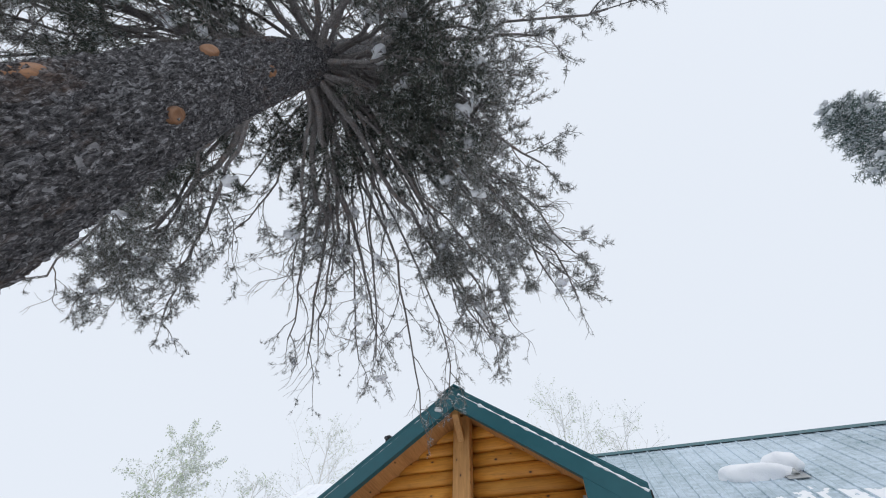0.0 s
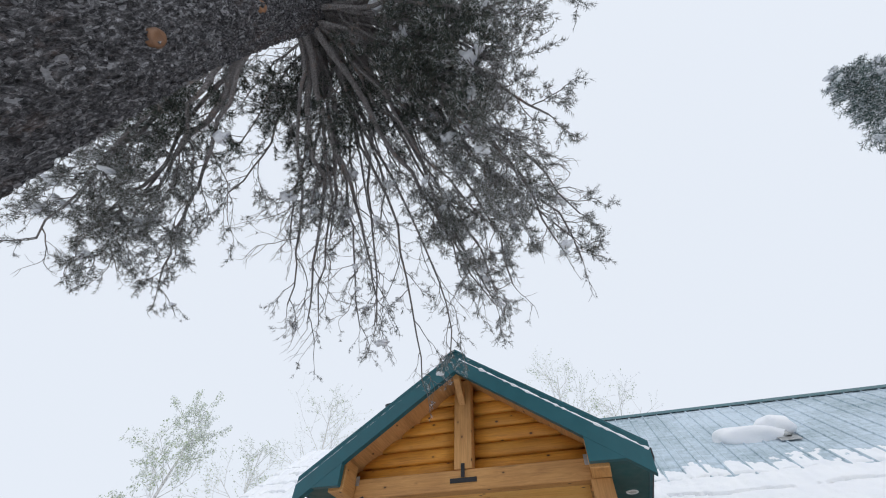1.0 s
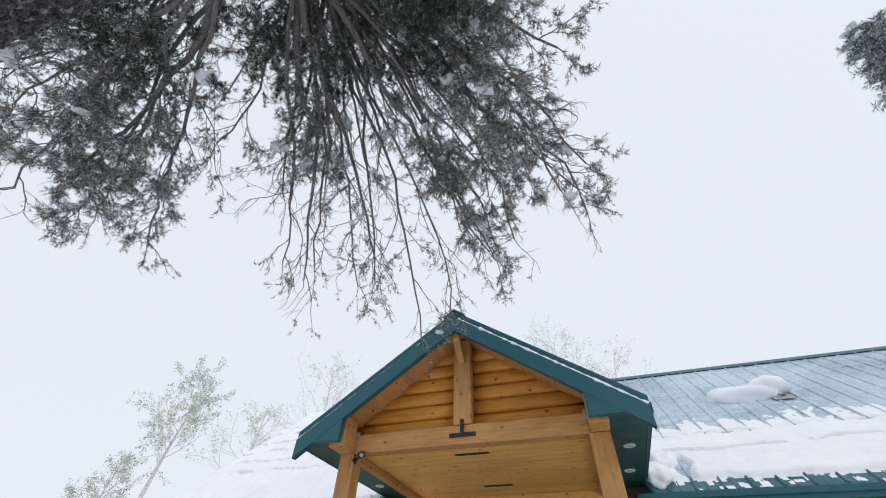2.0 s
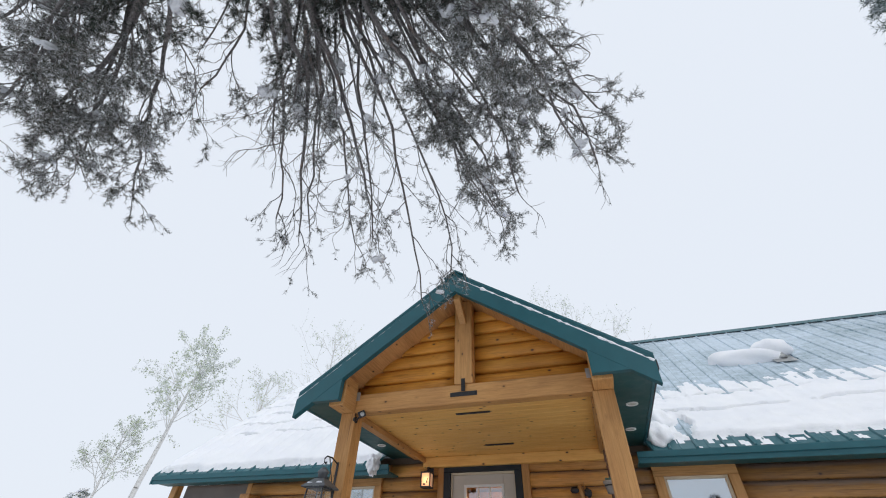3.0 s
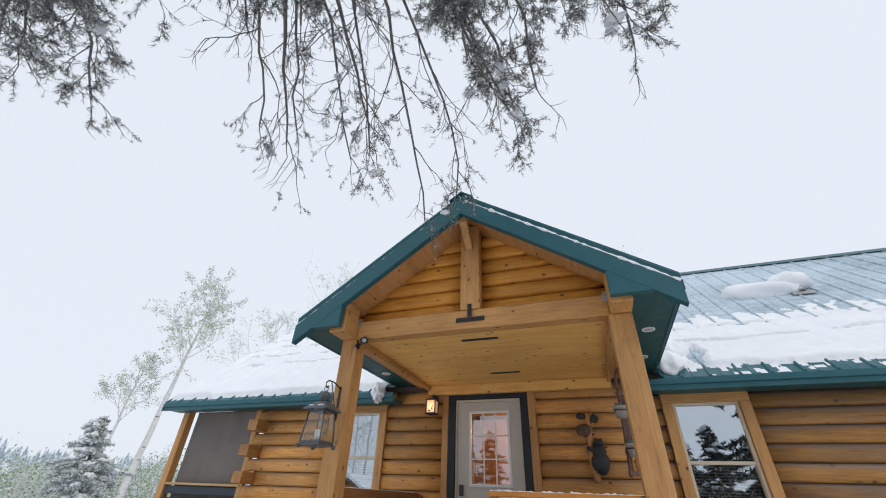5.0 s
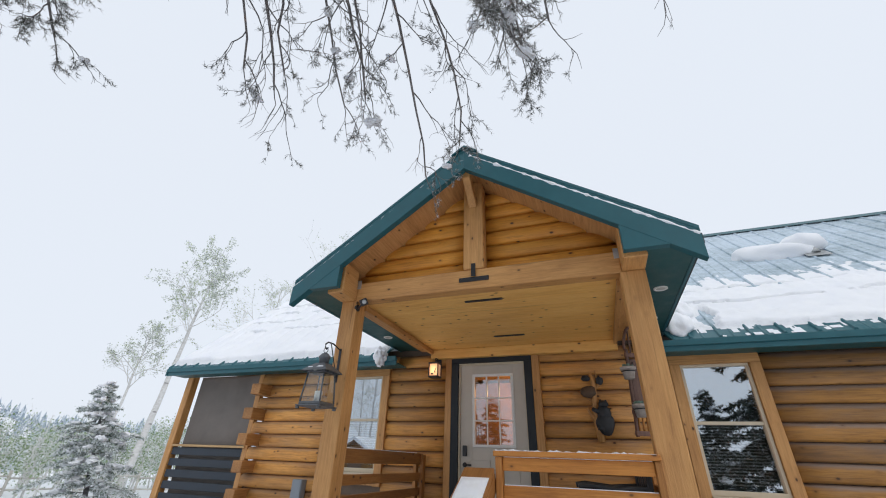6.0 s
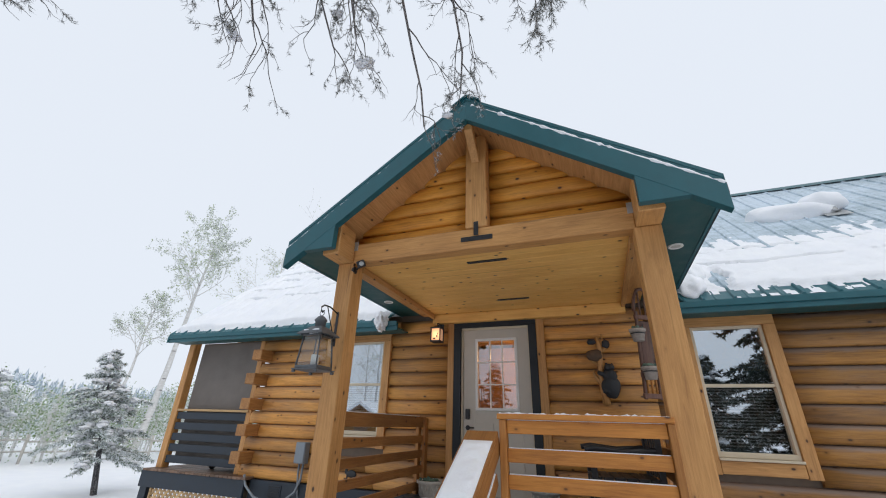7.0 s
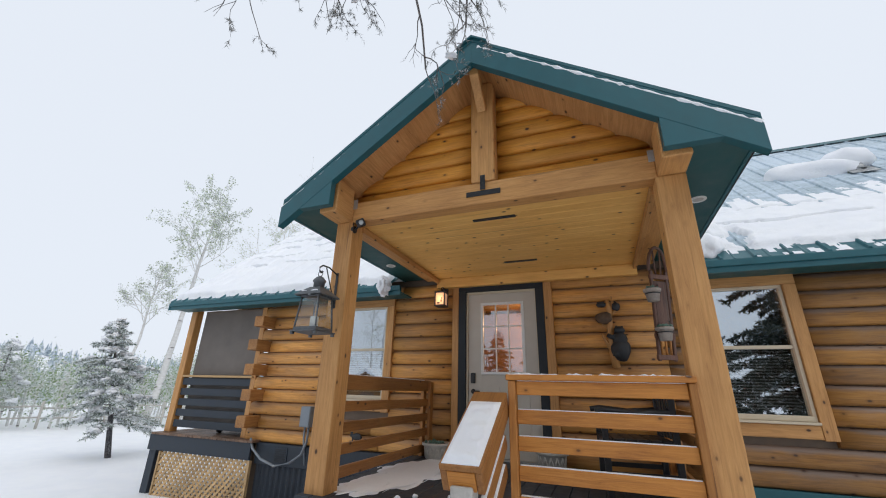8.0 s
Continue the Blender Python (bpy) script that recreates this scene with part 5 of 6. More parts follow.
# ---------------------------------------------------------------- snow on the roofs
def roof_snow(name, label, x0, x1, u1, depth, step=0.04):
    """A blanket of snow lying on the front slope; depth(x, u) is its thickness at x, u metres up from the eave."""
    cs = 1 / math.sqrt(1 + SLOPE * SLOPE)
    nx, nu = int((x1 - x0) / step) + 1, int(u1 / step) + 1
    T = np.array([[depth(x0 + i * step, j * step) for j in range(nu)] for i in range(nx)])
    idx = -np.ones((nx, nu), int)
    verts, faces = [], []
    live = T > 0.004
    for i in range(nx - 1):
        for j in range(nu - 1):
            if live[i:i + 2, j:j + 2].any():
                q = []
                for a, b in ((i, j), (i + 1, j), (i + 1, j + 1), (i, j + 1)):
                    if idx[a, b] < 0:
                        idx[a, b] = len(verts)
                        u = b * step
                        t = max(0.0, T[a, b]) + 0.001
                        y = EAVE_Y + u * cs - t * SLOPE * cs
                        z = EAVE_Z + u * SLOPE * cs + t * cs
                        verts.append((x0 + a * step, y, z))
                    q.append(idx[a, b])
                faces.append(q)
    return tagged(np_mesh(name, verts, faces, SNOW, smooth=True), label, "roof snow", kind="stuff")


def fbm(x, y, s):
    return noise.noise(Vector((x, y, s))) + 0.5 * noise.noise(Vector((2.1 * x, 2.1 * y, s + 4))) + 0.25 * noise.noise(Vector((4.3 * x, 4.3 * y, s + 8)))


def rise(v, w):
    return max(0.0, min(1.0, v / w))


def depth_left(x, u):
    edge = 0.09 + 0.05 * fbm(x * 2.2, 0, 1) + 0.03 * noise.noise(Vector((x * 11, 0, 3)))
    valley = AX - (EX + 0.02) + max(0, (u - 0.2)) * 0.0
    t = 0.085 * rise(u - edge, 0.07) * (1 + 0.25 * fbm(x * 1.5, u * 1.5, 5))
    rib = abs(((x - X_L) / 0.3048) % 1 - 0.5)
    t -= 0.024 * rise(rib - 0.3, 0.2) * rise(u - 0.2, 0.4)
    for c, w in ((1.3, 0.03), (1.75, 0.04), (2.3, 0.045), (2.75, 0.06), (3.3, 0.05), (3.7, 0.05), (4.3, 0.05)):
        line = c + 0.12 * fbm(x * 1.2, 2, c) + 0.02 * noise.noise(Vector((x * 9, c, 0)))
        gap = 1.5 * w * (0.35 + 1.5 * noise.noise(Vector((x * 2.0, c * 3, 7))))
        if abs(u - line) < gap:
            t -= 0.09
    z_porch = AZ - GS * abs(x - AX)
    if abs(x - AX) < EX + 0.1 and EAVE_Z + u * SLOPE / math.sqrt(1 + SLOPE ** 2) < z_porch + 0.02:
        return 0.0
    return t * rise(x - X_L - 0.01, 0.05)


def depth_right(x, u):
    edge = 0.22 + 0.05 * fbm(x * 1.6, 0, 11) + 0.035 * noise.noise(Vector((x * 10, 0, 3))) - 0.06 * rise(x - 4.0, 2)
    t = 0.06 * rise(u - edge, 0.06) * (1 + 0.2 * fbm(x * 1.4, u * 1.4, 15)) + 0.010 * fbm(x * 7, u * 7, 18)
    t -= 0.08 * rise(u - 1.25 + 0.3 * fbm(x * 2.0, u * 2.0, 50) - 0.25 * rise(x - 3, 4), 1.1)
    t -= 0.05 * max(0, fbm(x * 5.5, u * 3.0, 31)) * rise(u - 1.2, 0.8)
    rib = abs(((x - X_L) / 0.3048) % 1 - 0.5)
    t -= 0.014 * rise(rib - 0.32, 0.15) * rise(u - 0.9, 0.6)
    for c, w in ((0.86, 0.026), (1.42, 0.034)):
        line = c + 0.05 * x + 0.07 * fbm(x * 1.3, 5, c) + 0.03 * noise.noise(Vector((x * 8, 1, c)))
        if abs(u - line) < w * (0.7 + 1.6 * noise.noise(Vector((x * 1.7, c * 3, 7)))):
            t -= 0.1
    hole = math.hypot((x - 1.2) / 0.12, (u - 0.5) / 0.3)
    t -= 0.12 * rise(1.0 - hole + 0.4 * fbm(x * 6, u * 6, 40), 0.3)
    z_porch = AZ - GS * abs(x - AX)
    if abs(x - AX) < EX + 0.06 and EAVE_Z + u * SLOPE / math.sqrt(1 + SLOPE ** 2) < z_porch + 0.02:
        return 0.0
    return t


roof_snow("roof_snow", "thick blanket of fresh snow on the cabin roof", X_L, AX - 0.4, 4.95, depth_left, 0.026)
roof_snow("roof_snow", "broken sheet of sliding snow on the cabin roof", AX + 0.9, X_R, 3.0, depth_right, 0.032)


def slope_point(x, u, lift=0.0):
    cs = 1 / math.sqrt(1 + SLOPE * SLOPE)
    return (x, EAVE_Y + u * cs - lift * SLOPE * cs, EAVE_Z + u * SLOPE * cs + lift * cs)


def tilt_to_slope(bm, at):
    bmesh.ops.transform(bm, matrix=Matrix.Translation(at) @ Matrix.Rotation(math.atan(SLOPE), 4, "X"), verts=bm.verts[:])
    return bm


def build_drifts():
    for n, (x, u, r) in enumerate(((0.83, 0.34, (0.17, 0.24, 0.15)), (0.88, 0.72, (0.2, 0.3, 0.18)), (0.80, 1.1, (0.2, 0.34, 0.2)), (0.66, 1.5, (0.18, 0.36, 0.12)), (0.5, 1.9, (0.17, 0.32, 0.10)))):
        d = part("snow_drift", tilt_to_slope(blob((0, 0, 0), r, 40 + n, 0.35, 4, 1.6), slope_point(x, u, 0.03)), SNOW)
        tagged(d, "heap of snow banked in the roof valley", "snow drift", "snow heaps in the valley")
    d = part("snow_drift", blob((-3.2, 6.84, 3.09), (0.09, 0.1, 0.14), 51, 0.5, 4, 2.4), SNOW)
    tagged(d, "lump of snow hanging from the roof valley", "snow drift", "snow heaps in the valley")


build_drifts()


def build_roof_vent():
    v = thing("roof_vent", "grey pipe vent half buried in a mound of snow", "roof vent", slope_point(3.42, 2.8))
    lt = Matrix.Rotation(math.atan(SLOPE), 4, "X")
    part("flashing", box(-0.16, 0.16, -0.2, 0.14, 0.024, 0.034, 0.003), GALV, v).matrix_basis = lt
    part("pipe", lathe([(0.055, -0.1), (0.055, 0.2), (0.045, 0.2), (0.045, 0.19)], 16), BLACK, v, "black plastic pipe").matrix_basis = Matrix.Translation((0.0, 0.0, 0.03))
    part("boot", lathe([(0.1, 0.0), (0.085, 0.05), (0.062, 0.11)], 16), GALV, v)
    b = merge(blob((-0.5, 0.08, 0.03), (0.62, 0.2, 0.2), 60, 0.2, 4, 1.4), blob((-0.06, 0.2, 0.12), (0.3, 0.2, 0.2), 61, 0.2, 4, 1.6))
    part("snow", b, SNOW, v, "mound of snow piled against the vent").matrix_basis = lt


build_roof_vent()


def build_stove_pipe():
    p = thing("stove_pipe", "black stove pipe with a cap behind the porch ridge", "stove pipe", (-5.0, 10.2, roof_z(10.2) - 0.1))
    part("pipe", lathe([(0.09, 0.0), (0.09, 1.32), (0.085, 1.32)], 18), BLACK, p)
    part("cap", lathe([(0.13, 1.36), (0.135, 1.38), (0.02, 1.46)], 18), BLACK, p)
    part("stay", box(-0.012, 0.012, -0.012, 0.012, 1.31, 1.38, 0), BLACK, p)


build_stove_pipe()


def snow_rim(pts, r, name, label, seed):
    rng = np.random.default_rng(seed)
    pts = np.array(pts)
    n = 60
    s = np.linspace(0, 1, n)
    line = pts[0] + (pts[1] - pts[0]) * s[:, None]
    rad = r * np.clip(0.75 + 0.6 * np.array([noise.noise(Vector((k * 0.35, seed, 0))) for k in range(n)]) + 0.2 * rng.normal(size=n), 0.15, 1.6)
    V, F = tubes([(line, rad)], 7)
    return tagged(np_mesh(name, V, F, SNOW, PORCH_ROOF, label, smooth=True))


ez = AZ - GS * EX
snow_rim([(AX + 0.06, G_Y - 0.03, AZ - 0.062 - 0.06 * GS), (AX + EX, G_Y - 0.03, ez - 0.056)], 0.019, "rim_snow", "thin rim of snow along the porch roof edge", 3)
snow_rim([(AX - 0.06, G_Y - 0.03, AZ - 0.062 - 0.06 * GS), (AX - EX, G_Y - 0.03, ez - 0.056)], 0.008, "rim_snow", "thin rim of snow along the porch roof edge", 5)

# ---------------------------------------------------------------- railings
rr = random.Random(9)


def build_front_rail():
    r = thing("porch_railing", "honey stained horizontal board railing across the porch front", "railing")
    x0, x1, y0 = -1.04, P_R - 0.182, P_Y - 0.03
    part("post", box(x0, x0 + 0.05, y0, y0 + 0.085, DECK, 1.778, 0.004), RAIL_Z, r)
    part("post", box(x1 - 0.045, x1, y0, y0 + 0.085, DECK, 1.778, 0.004), RAIL_Z, r)
    part("cap", box(x0 - 0.012, x1 + 0.0, y0 - 0.02, y0 + 0.12, 1.78, 1.818, 0.005), RAIL_X, r)
    for z in (1.685, 1.50, 1.335, 1.16, 0.985):
        part("board", box(x0 + 0.052, x1 - 0.047, y0 + 0.028, y0 + 0.064, z, z + 0.09, 0.004), RAIL_X, r)
        part("snow", box(x0 + 0.06, x1 - 0.055, y0 + 0.03, y0 + 0.062, z + 0.0905, z + 0.095, 0.001), SNOW, r, "thin line of snow")
    rng = np.random.default_rng(2)
    line = np.stack([np.linspace(x0, x1 - 0.02, 50), np.full(50, y0 + 0.03) + rng.normal(size=50) * 0.008, np.full(50, 1.819)], 1)
    V, F = tubes([(line, np.clip(0.006 + 0.005 * rng.normal(size=50), 0.001, 0.014))], 5)
    np_mesh("snow", V, F, SNOW, r, "grains of snow on the cap")


build_front_rail()


def side_rail(x, name, label):
    r = thing(name, label, "railing")
    y0, y1 = P_Y + 0.182, WALL - 0.09
    for z, h in ((1.685, 0.13), (1.50, 0.09), (1.33, 0.088), (1.155, 0.088), (0.975, 0.088)):
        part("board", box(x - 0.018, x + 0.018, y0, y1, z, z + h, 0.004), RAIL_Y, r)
    part("post", box(x + 0.02, x + 0.06, y1 - 0.10, y1 - 0.004, DECK, 1.80, 0.004), RAIL_Z, r)
    part("post", box(x - 0.062, x - 0.02, y1 - 0.14, y1 - 0.05, DECK, 1.80, 0.004), RAIL_Z, r)
    part("snow", box(x - 0.015, x + 0.015, y0 + 0.1, y1 - 0.2, 1.8155, 1.823, 0.003), SNOW, r)
    return r


side_rail(P_L + 0.09, "side_railing", "dark honey board railing along the porch side")
side_rail(P_R - 0.09, "side_railing", "board railing with snow along the other porch side")


def build_stair():
    s = thing("stair_railing", "sloping stair handrail with a broad snow-covered cap", "stair railing")
    # runs down towards the walk from the porch front
    ya, yb, za, zb = P_Y - 0.035, 4.28, 1.70, 1.33
    xc = -1.165
    ang = math.atan2(za - zb, ya - yb)
    ln = math.hypot(ya - yb, za - zb)
    m = Matrix.Translation((xc, ya, za)) @ Matrix.Rotation(ang, 4, "X")
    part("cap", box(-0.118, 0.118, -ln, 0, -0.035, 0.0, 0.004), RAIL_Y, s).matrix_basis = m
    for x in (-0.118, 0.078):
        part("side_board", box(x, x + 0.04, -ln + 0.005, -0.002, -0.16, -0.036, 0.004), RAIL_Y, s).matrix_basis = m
    part("end_board", box(-0.077, 0.077, -ln - 0.004, -ln + 0.03, -0.145, -0.037, 0.004), RAIL_X, s).matrix_basis = m
    rng = random.Random(3)
    nx, ny = 16, 44
    verts, faces = [], []
    for j in range(ny):
        for i in range(nx):
            x, y = -0.106 + 0.212 * i / (nx - 1), -ln + 0.01 + (ln - 0.14) * j / (ny - 1)
            ex = min(i, nx - 1 - i, j * 1.0, (ny - 1 - j) * 0.35)
            t = min(1, ex / 2.0) * (0.028 + 0.012 * noise.noise(Vector((x * 14, y * 14, 1))) + 0.004 * rng.random())
            verts.append((x, y, t + 0.001))
    for j in range(ny - 1):
        for i in range(nx - 1):
            a = j * nx + i
            faces.append((a, a + 1, a + nx + 1, a + nx))
    np_mesh("snow", verts, faces, SNOW, s, "even layer of snow", smooth=True).matrix_basis = m
    for dz in (0.27, 0.44):
        mm = Matrix.Translation((xc + 0.085, ya, za - dz)) @ Matrix.Rotation(ang, 4, "X")
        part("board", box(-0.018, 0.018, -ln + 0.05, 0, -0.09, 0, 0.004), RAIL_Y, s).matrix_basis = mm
        part("snow", box(-0.015, 0.015, -ln + 0.06, -0.02, 0.001, 0.014, 0.004), SNOW, s).matrix_basis = mm
    part("newel", box(xc - 0.06, xc + 0.06, yb + 0.03, yb + 0.15, 0.0, zb - 0.10, 0.006), POT, s, "weathered grey newel post")
    st = thing("porch_steps", "snow-covered wooden steps up to the porch", "steps", kind="structure")
    for k in range(4):
        y1, z1 = P_Y - 0.065 - 0.28 * k, DECK - 0.18 * (k + 1)
        part("tread", box(P_L + 0.2, -1.3, y1 - 0.29, y1, z1 - 0.04, z1, 0.005), DECKWOOD, st)
        part("riser", box(P_L + 0.2, -1.3, y1 - 0.02, y1 - 0.001, z1 - 0.18 if k < 3 else -0.1, z1 - 0.041, 0.002), DECKWOOD, st)
        part("snow", box(P_L + 0.22, -1.32, y1 - 0.27, y1 - 0.03, z1 + 0.001, z1 + 0.045, 0.02, 2), SNOW, st)


build_stair()


def build_floor_snow():
    bms = [blob((-2.25, 6.2, DECK), (0.36, 0.75, 0.014), 70, 0.6, 5, 2.6), blob((-2.4, 5.4, DECK), (0.2, 0.3, 0.014), 71, 0.6, 5, 2.6)]
    for k, b in enumerate(bms):
        tagged(part("floor_snow", b, SNOW), "patch of blown snow on the porch floor", "snow patch", "snow patches on the porch floor")
    for k, (x, y) in enumerate(((-1.95, 5.15), (-1.85, 5.25), (-1.75, 5.1), (-1.6, 5.35))):
        tagged(part("snow_crumb", blob((x, y, DECK + 0.012), (0.025, 0.02, 0.016), 80 + k, 0.4, 2), SNOW), "small crumb of snow on the dark boards", "snow crumb", "snow crumbs on the porch floor")


build_floor_snow()


# ---------------------------------------------------------------- screened corner porch
def build_corner_porch():
    c = thing("corner_porch", "open corner porch with a lowered sun shade and navy slats", "corner porch", kind="structure")
    y0 = WALL - 0.06
    part("corner_post", box(-7.60, -7.46, y0, y0 + 0.14, DECK, 3.02, 0.008), TIMBER_Z, c)
    part("jamb_post", box(-5.86, -5.76, y0 + 0.02, y0 + 0.11, DECK, 3.02, 0.006), TIMBER_Z, c)
    part("top_plate", box(-7.64, -5.45, y0 - 0.02, y0 + 0.14, 3.022, 3.165, 0.008), PALE_X, c)
    part("rail", box(-7.455, -5.81, y0 + 0.0, y0 + 0.10, 1.815, 1.85, 0.004), PALE_X, c)
    for z in (1.685, 1.515, 1.345, 1.175, 1.0):
        part("slat", box(-7.455, -5.81, y0 + 0.03, y0 + 0.065, z, z + 0.115, 0.004), NAVY, c)
    # the shade hangs in slight folds behind the opening
    nx, nz = 60, 40
    verts, faces = [], []
    for j in range(nz):
        for i in range(nx):
            x = -7.37 + 1.56 * i / (nx - 1)
            z = 1.06 + 1.95 * j / (nz - 1)
            verts.append((x, y0 + 0.125 + 0.010 * noise.noise(Vector((x * 3.0, z * 0.35, 2))) + 0.004 * math.sin(x * 16), z))
    for j in range(nz - 1):
        for i in range(nx - 1):
            a = j * nx + i
            faces.append((a, a + 1, a + nx + 1, a + nx))
    sh = np_mesh("shade", verts, faces, SHADE, c, "grey-brown woven shade cloth", smooth=True)
    so = sh.modifiers.new("thick", "SOLIDIFY")
    so.thickness = 0.003
    part("back_wall", box(-7.5, -5.63, 10.4, 10.5, DECK, 3.0, 0), LOG, c)
    x = -7.66
    while x < -5.5:
        part("deck_board", box(x, x + 0.085, y0 - 0.16, 10.3, DECK - 0.035, DECK - rr.uniform(0.0, 0.004), 0.004), DECKWOOD, c)
        x += 0.09
    part("rim_board", box(-7.70, -5.45, y0 - 0.14, y0 - 0.10, DECK - 0.27, DECK - 0.036, 0.004), NAVY, c)
    part("deck_post", box(-7.70, -7.54, y0 - 0.095, y0 + 0.05, -0.1, DECK - 0.036, 0.006), NAVY, c)
    part("side_rim", box(-7.70, -7.66, y0 - 0.09, 10.3, DECK - 0.27, DECK - 0.036, 0.004), NAVY, c)
    t = thing("grill_cover", "dark covered grill standing on the corner porch", "covered grill", (-6.3, 7.75, DECK))
    part("body", box(-0.45, 0.35, -0.2, 0.25, 0.12, 0.55, 0.05, 2), BLACK, t)
    for x in (-0.4, 0.28):
        part("leg", box(x, x + 0.04, -0.15, -0.11, 0.0, 0.125, 0.004), BLACK, t)
        part("wheel", tube([(x - 0.02, -0.13, 0.05), (x + 0.03, -0.13, 0.05)], 0.05, 14), BLACK, t)


build_corner_porch()


def build_lattice():
    l = thing("lattice_skirt", "diamond wood lattice closing the space below the deck", "lattice panel", (-6.5, WALL - 0.17, 0.0))
    x0, x1, z0, z1 = -0.87, 1.03, -0.05, 0.645
    part("frame", box(x0 - 0.04, x0, -0.02, 0.03, z0, z1, 0.003), LATTICE, l)
    part("frame", box(x1, x1 + 0.04, -0.02, 0.03, z0, z1, 0.003), LATTICE, l)
    w, step = 0.036, 0.098
    for sgn, y in ((1, -0.004), (-1, 0.005)):
        c = x0 - (z1 - z0)
        while c < x1 + (z1 - z0):
            # the strip x = c + sgn * (z - z0), cut to the panel
            if sgn > 0:
                a, b = max(0, x0 - c), min(z1 - z0, x1 - c)
            else:
                a, b = max(0, c - x1), min(z1 - z0, c - x0)
            if b - a > 0.05:
                p, q = (c + sgn * a, z0 + a), (c + sgn * b, z0 + b)
                h = w / 2 * math.sqrt(2)
                part("lath", prism([(p[0] - h, p[1]), (p[0] + h, p[1]), (q[0] + h, q[1]), (q[0] - h, q[1])], "y", y - 0.0042, y + 0.0042), LATTICE, l)
            c += step


build_lattice()


def build_skirting():
    s = thing("wall_skirting", "navy skirting board over dark corrugated metal at the wall foot", "skirting", kind="structure")
    part("band_board", box(-5.44, P_L - 0.02, WALL - 0.095, WALL - 0.001, 0.60, 0.885, 0.004), NAVY, s)
    part("band_board", box(P_R + 0.1, X_R - 0.2, WALL - 0.06, WALL - 0.001, 0.60, 0.885, 0.004), GREEN, s)
    for a, b in ((-5.44, P_L - 0.02), (P_R + 0.1, X_R - 0.2)):
        n = int((b - a) / 0.0165)
        top = [(a + (b - a) * i / n, WALL - 0.05 + 0.012 * (1, 0.6, -0.6, -1, -0.6, 0.6)[i % 6]) for i in range(n + 1)]
        bm = bmesh.new()
        lo = [bm.verts.new((x, y, -0.1)) for x, y in top]
        hi = [bm.verts.new((x, y, 0.598)) for x, y in top]
        for i in range(n):
            bm.faces.new((lo[i], lo[i + 1], hi[i + 1], hi[i]))
        part("corrugated_sheet", bm, NAVY, s)
    lv = thing("crawl_vent", "small dark louvred vent in the skirting board", "louvre vent", (-4.95, WALL - 0.096, 0.745))
    part("frame", box(-0.12, 0.12, -0.012, 0.0, -0.10, 0.10, 0.003), NAVY, lv)
    for k in range(6):
        part("louvre", box(-0.1, 0.1, -0.02, -0.0125, -0.085 + k * 0.03, -0.072 + k * 0.03, 0.002), BLACK, lv)


build_skirting()


def build_meter():
    m = thing("electrical_box", "grey outdoor electrical box on the log wall", "electrical box", (-4.53, WALL - 0.085, 1.29))
    part("box_body", box(-0.085, 0.085, -0.10, 0.01, -0.14, 0.14, 0.008, 2), GREYBOX, m)
    part("lid", box(-0.08, 0.08, -0.112, -0.1005, -0.13, 0.135, 0.004), GREYBOX, m)
    c = thing("conduit", "grey flexible conduit looping from the box to the deck", "conduit", (-4.53, WALL - 0.12, 1.15))
    part("pipe", tube([(0.04, -0.0, 0), (0.04, -0.01, -0.2), (-0.0, -0.05, -0.36), (-0.14, -0.1, -0.47), (-0.38, -0.13, -0.52), (-0.66, -0.12, -0.45), (-0.88, -0.08, -0.33), (-0.96, -0.06, -0.2)], 0.017, 10), GREYBOX, c)
    part("pipe", tube([(-0.03, 0, 0), (-0.03, 0.005, -0.15), (0.0, 0.0, -0.3), (0.02, 0.03, -0.5)], 0.014, 10), GREYBOX, c)
    part("clamp", lathe([(0.024, -0.012), (0.024, 0.012)], 12, (-0.38, -0.13, -0.52)), GALV, c)


build_meter()


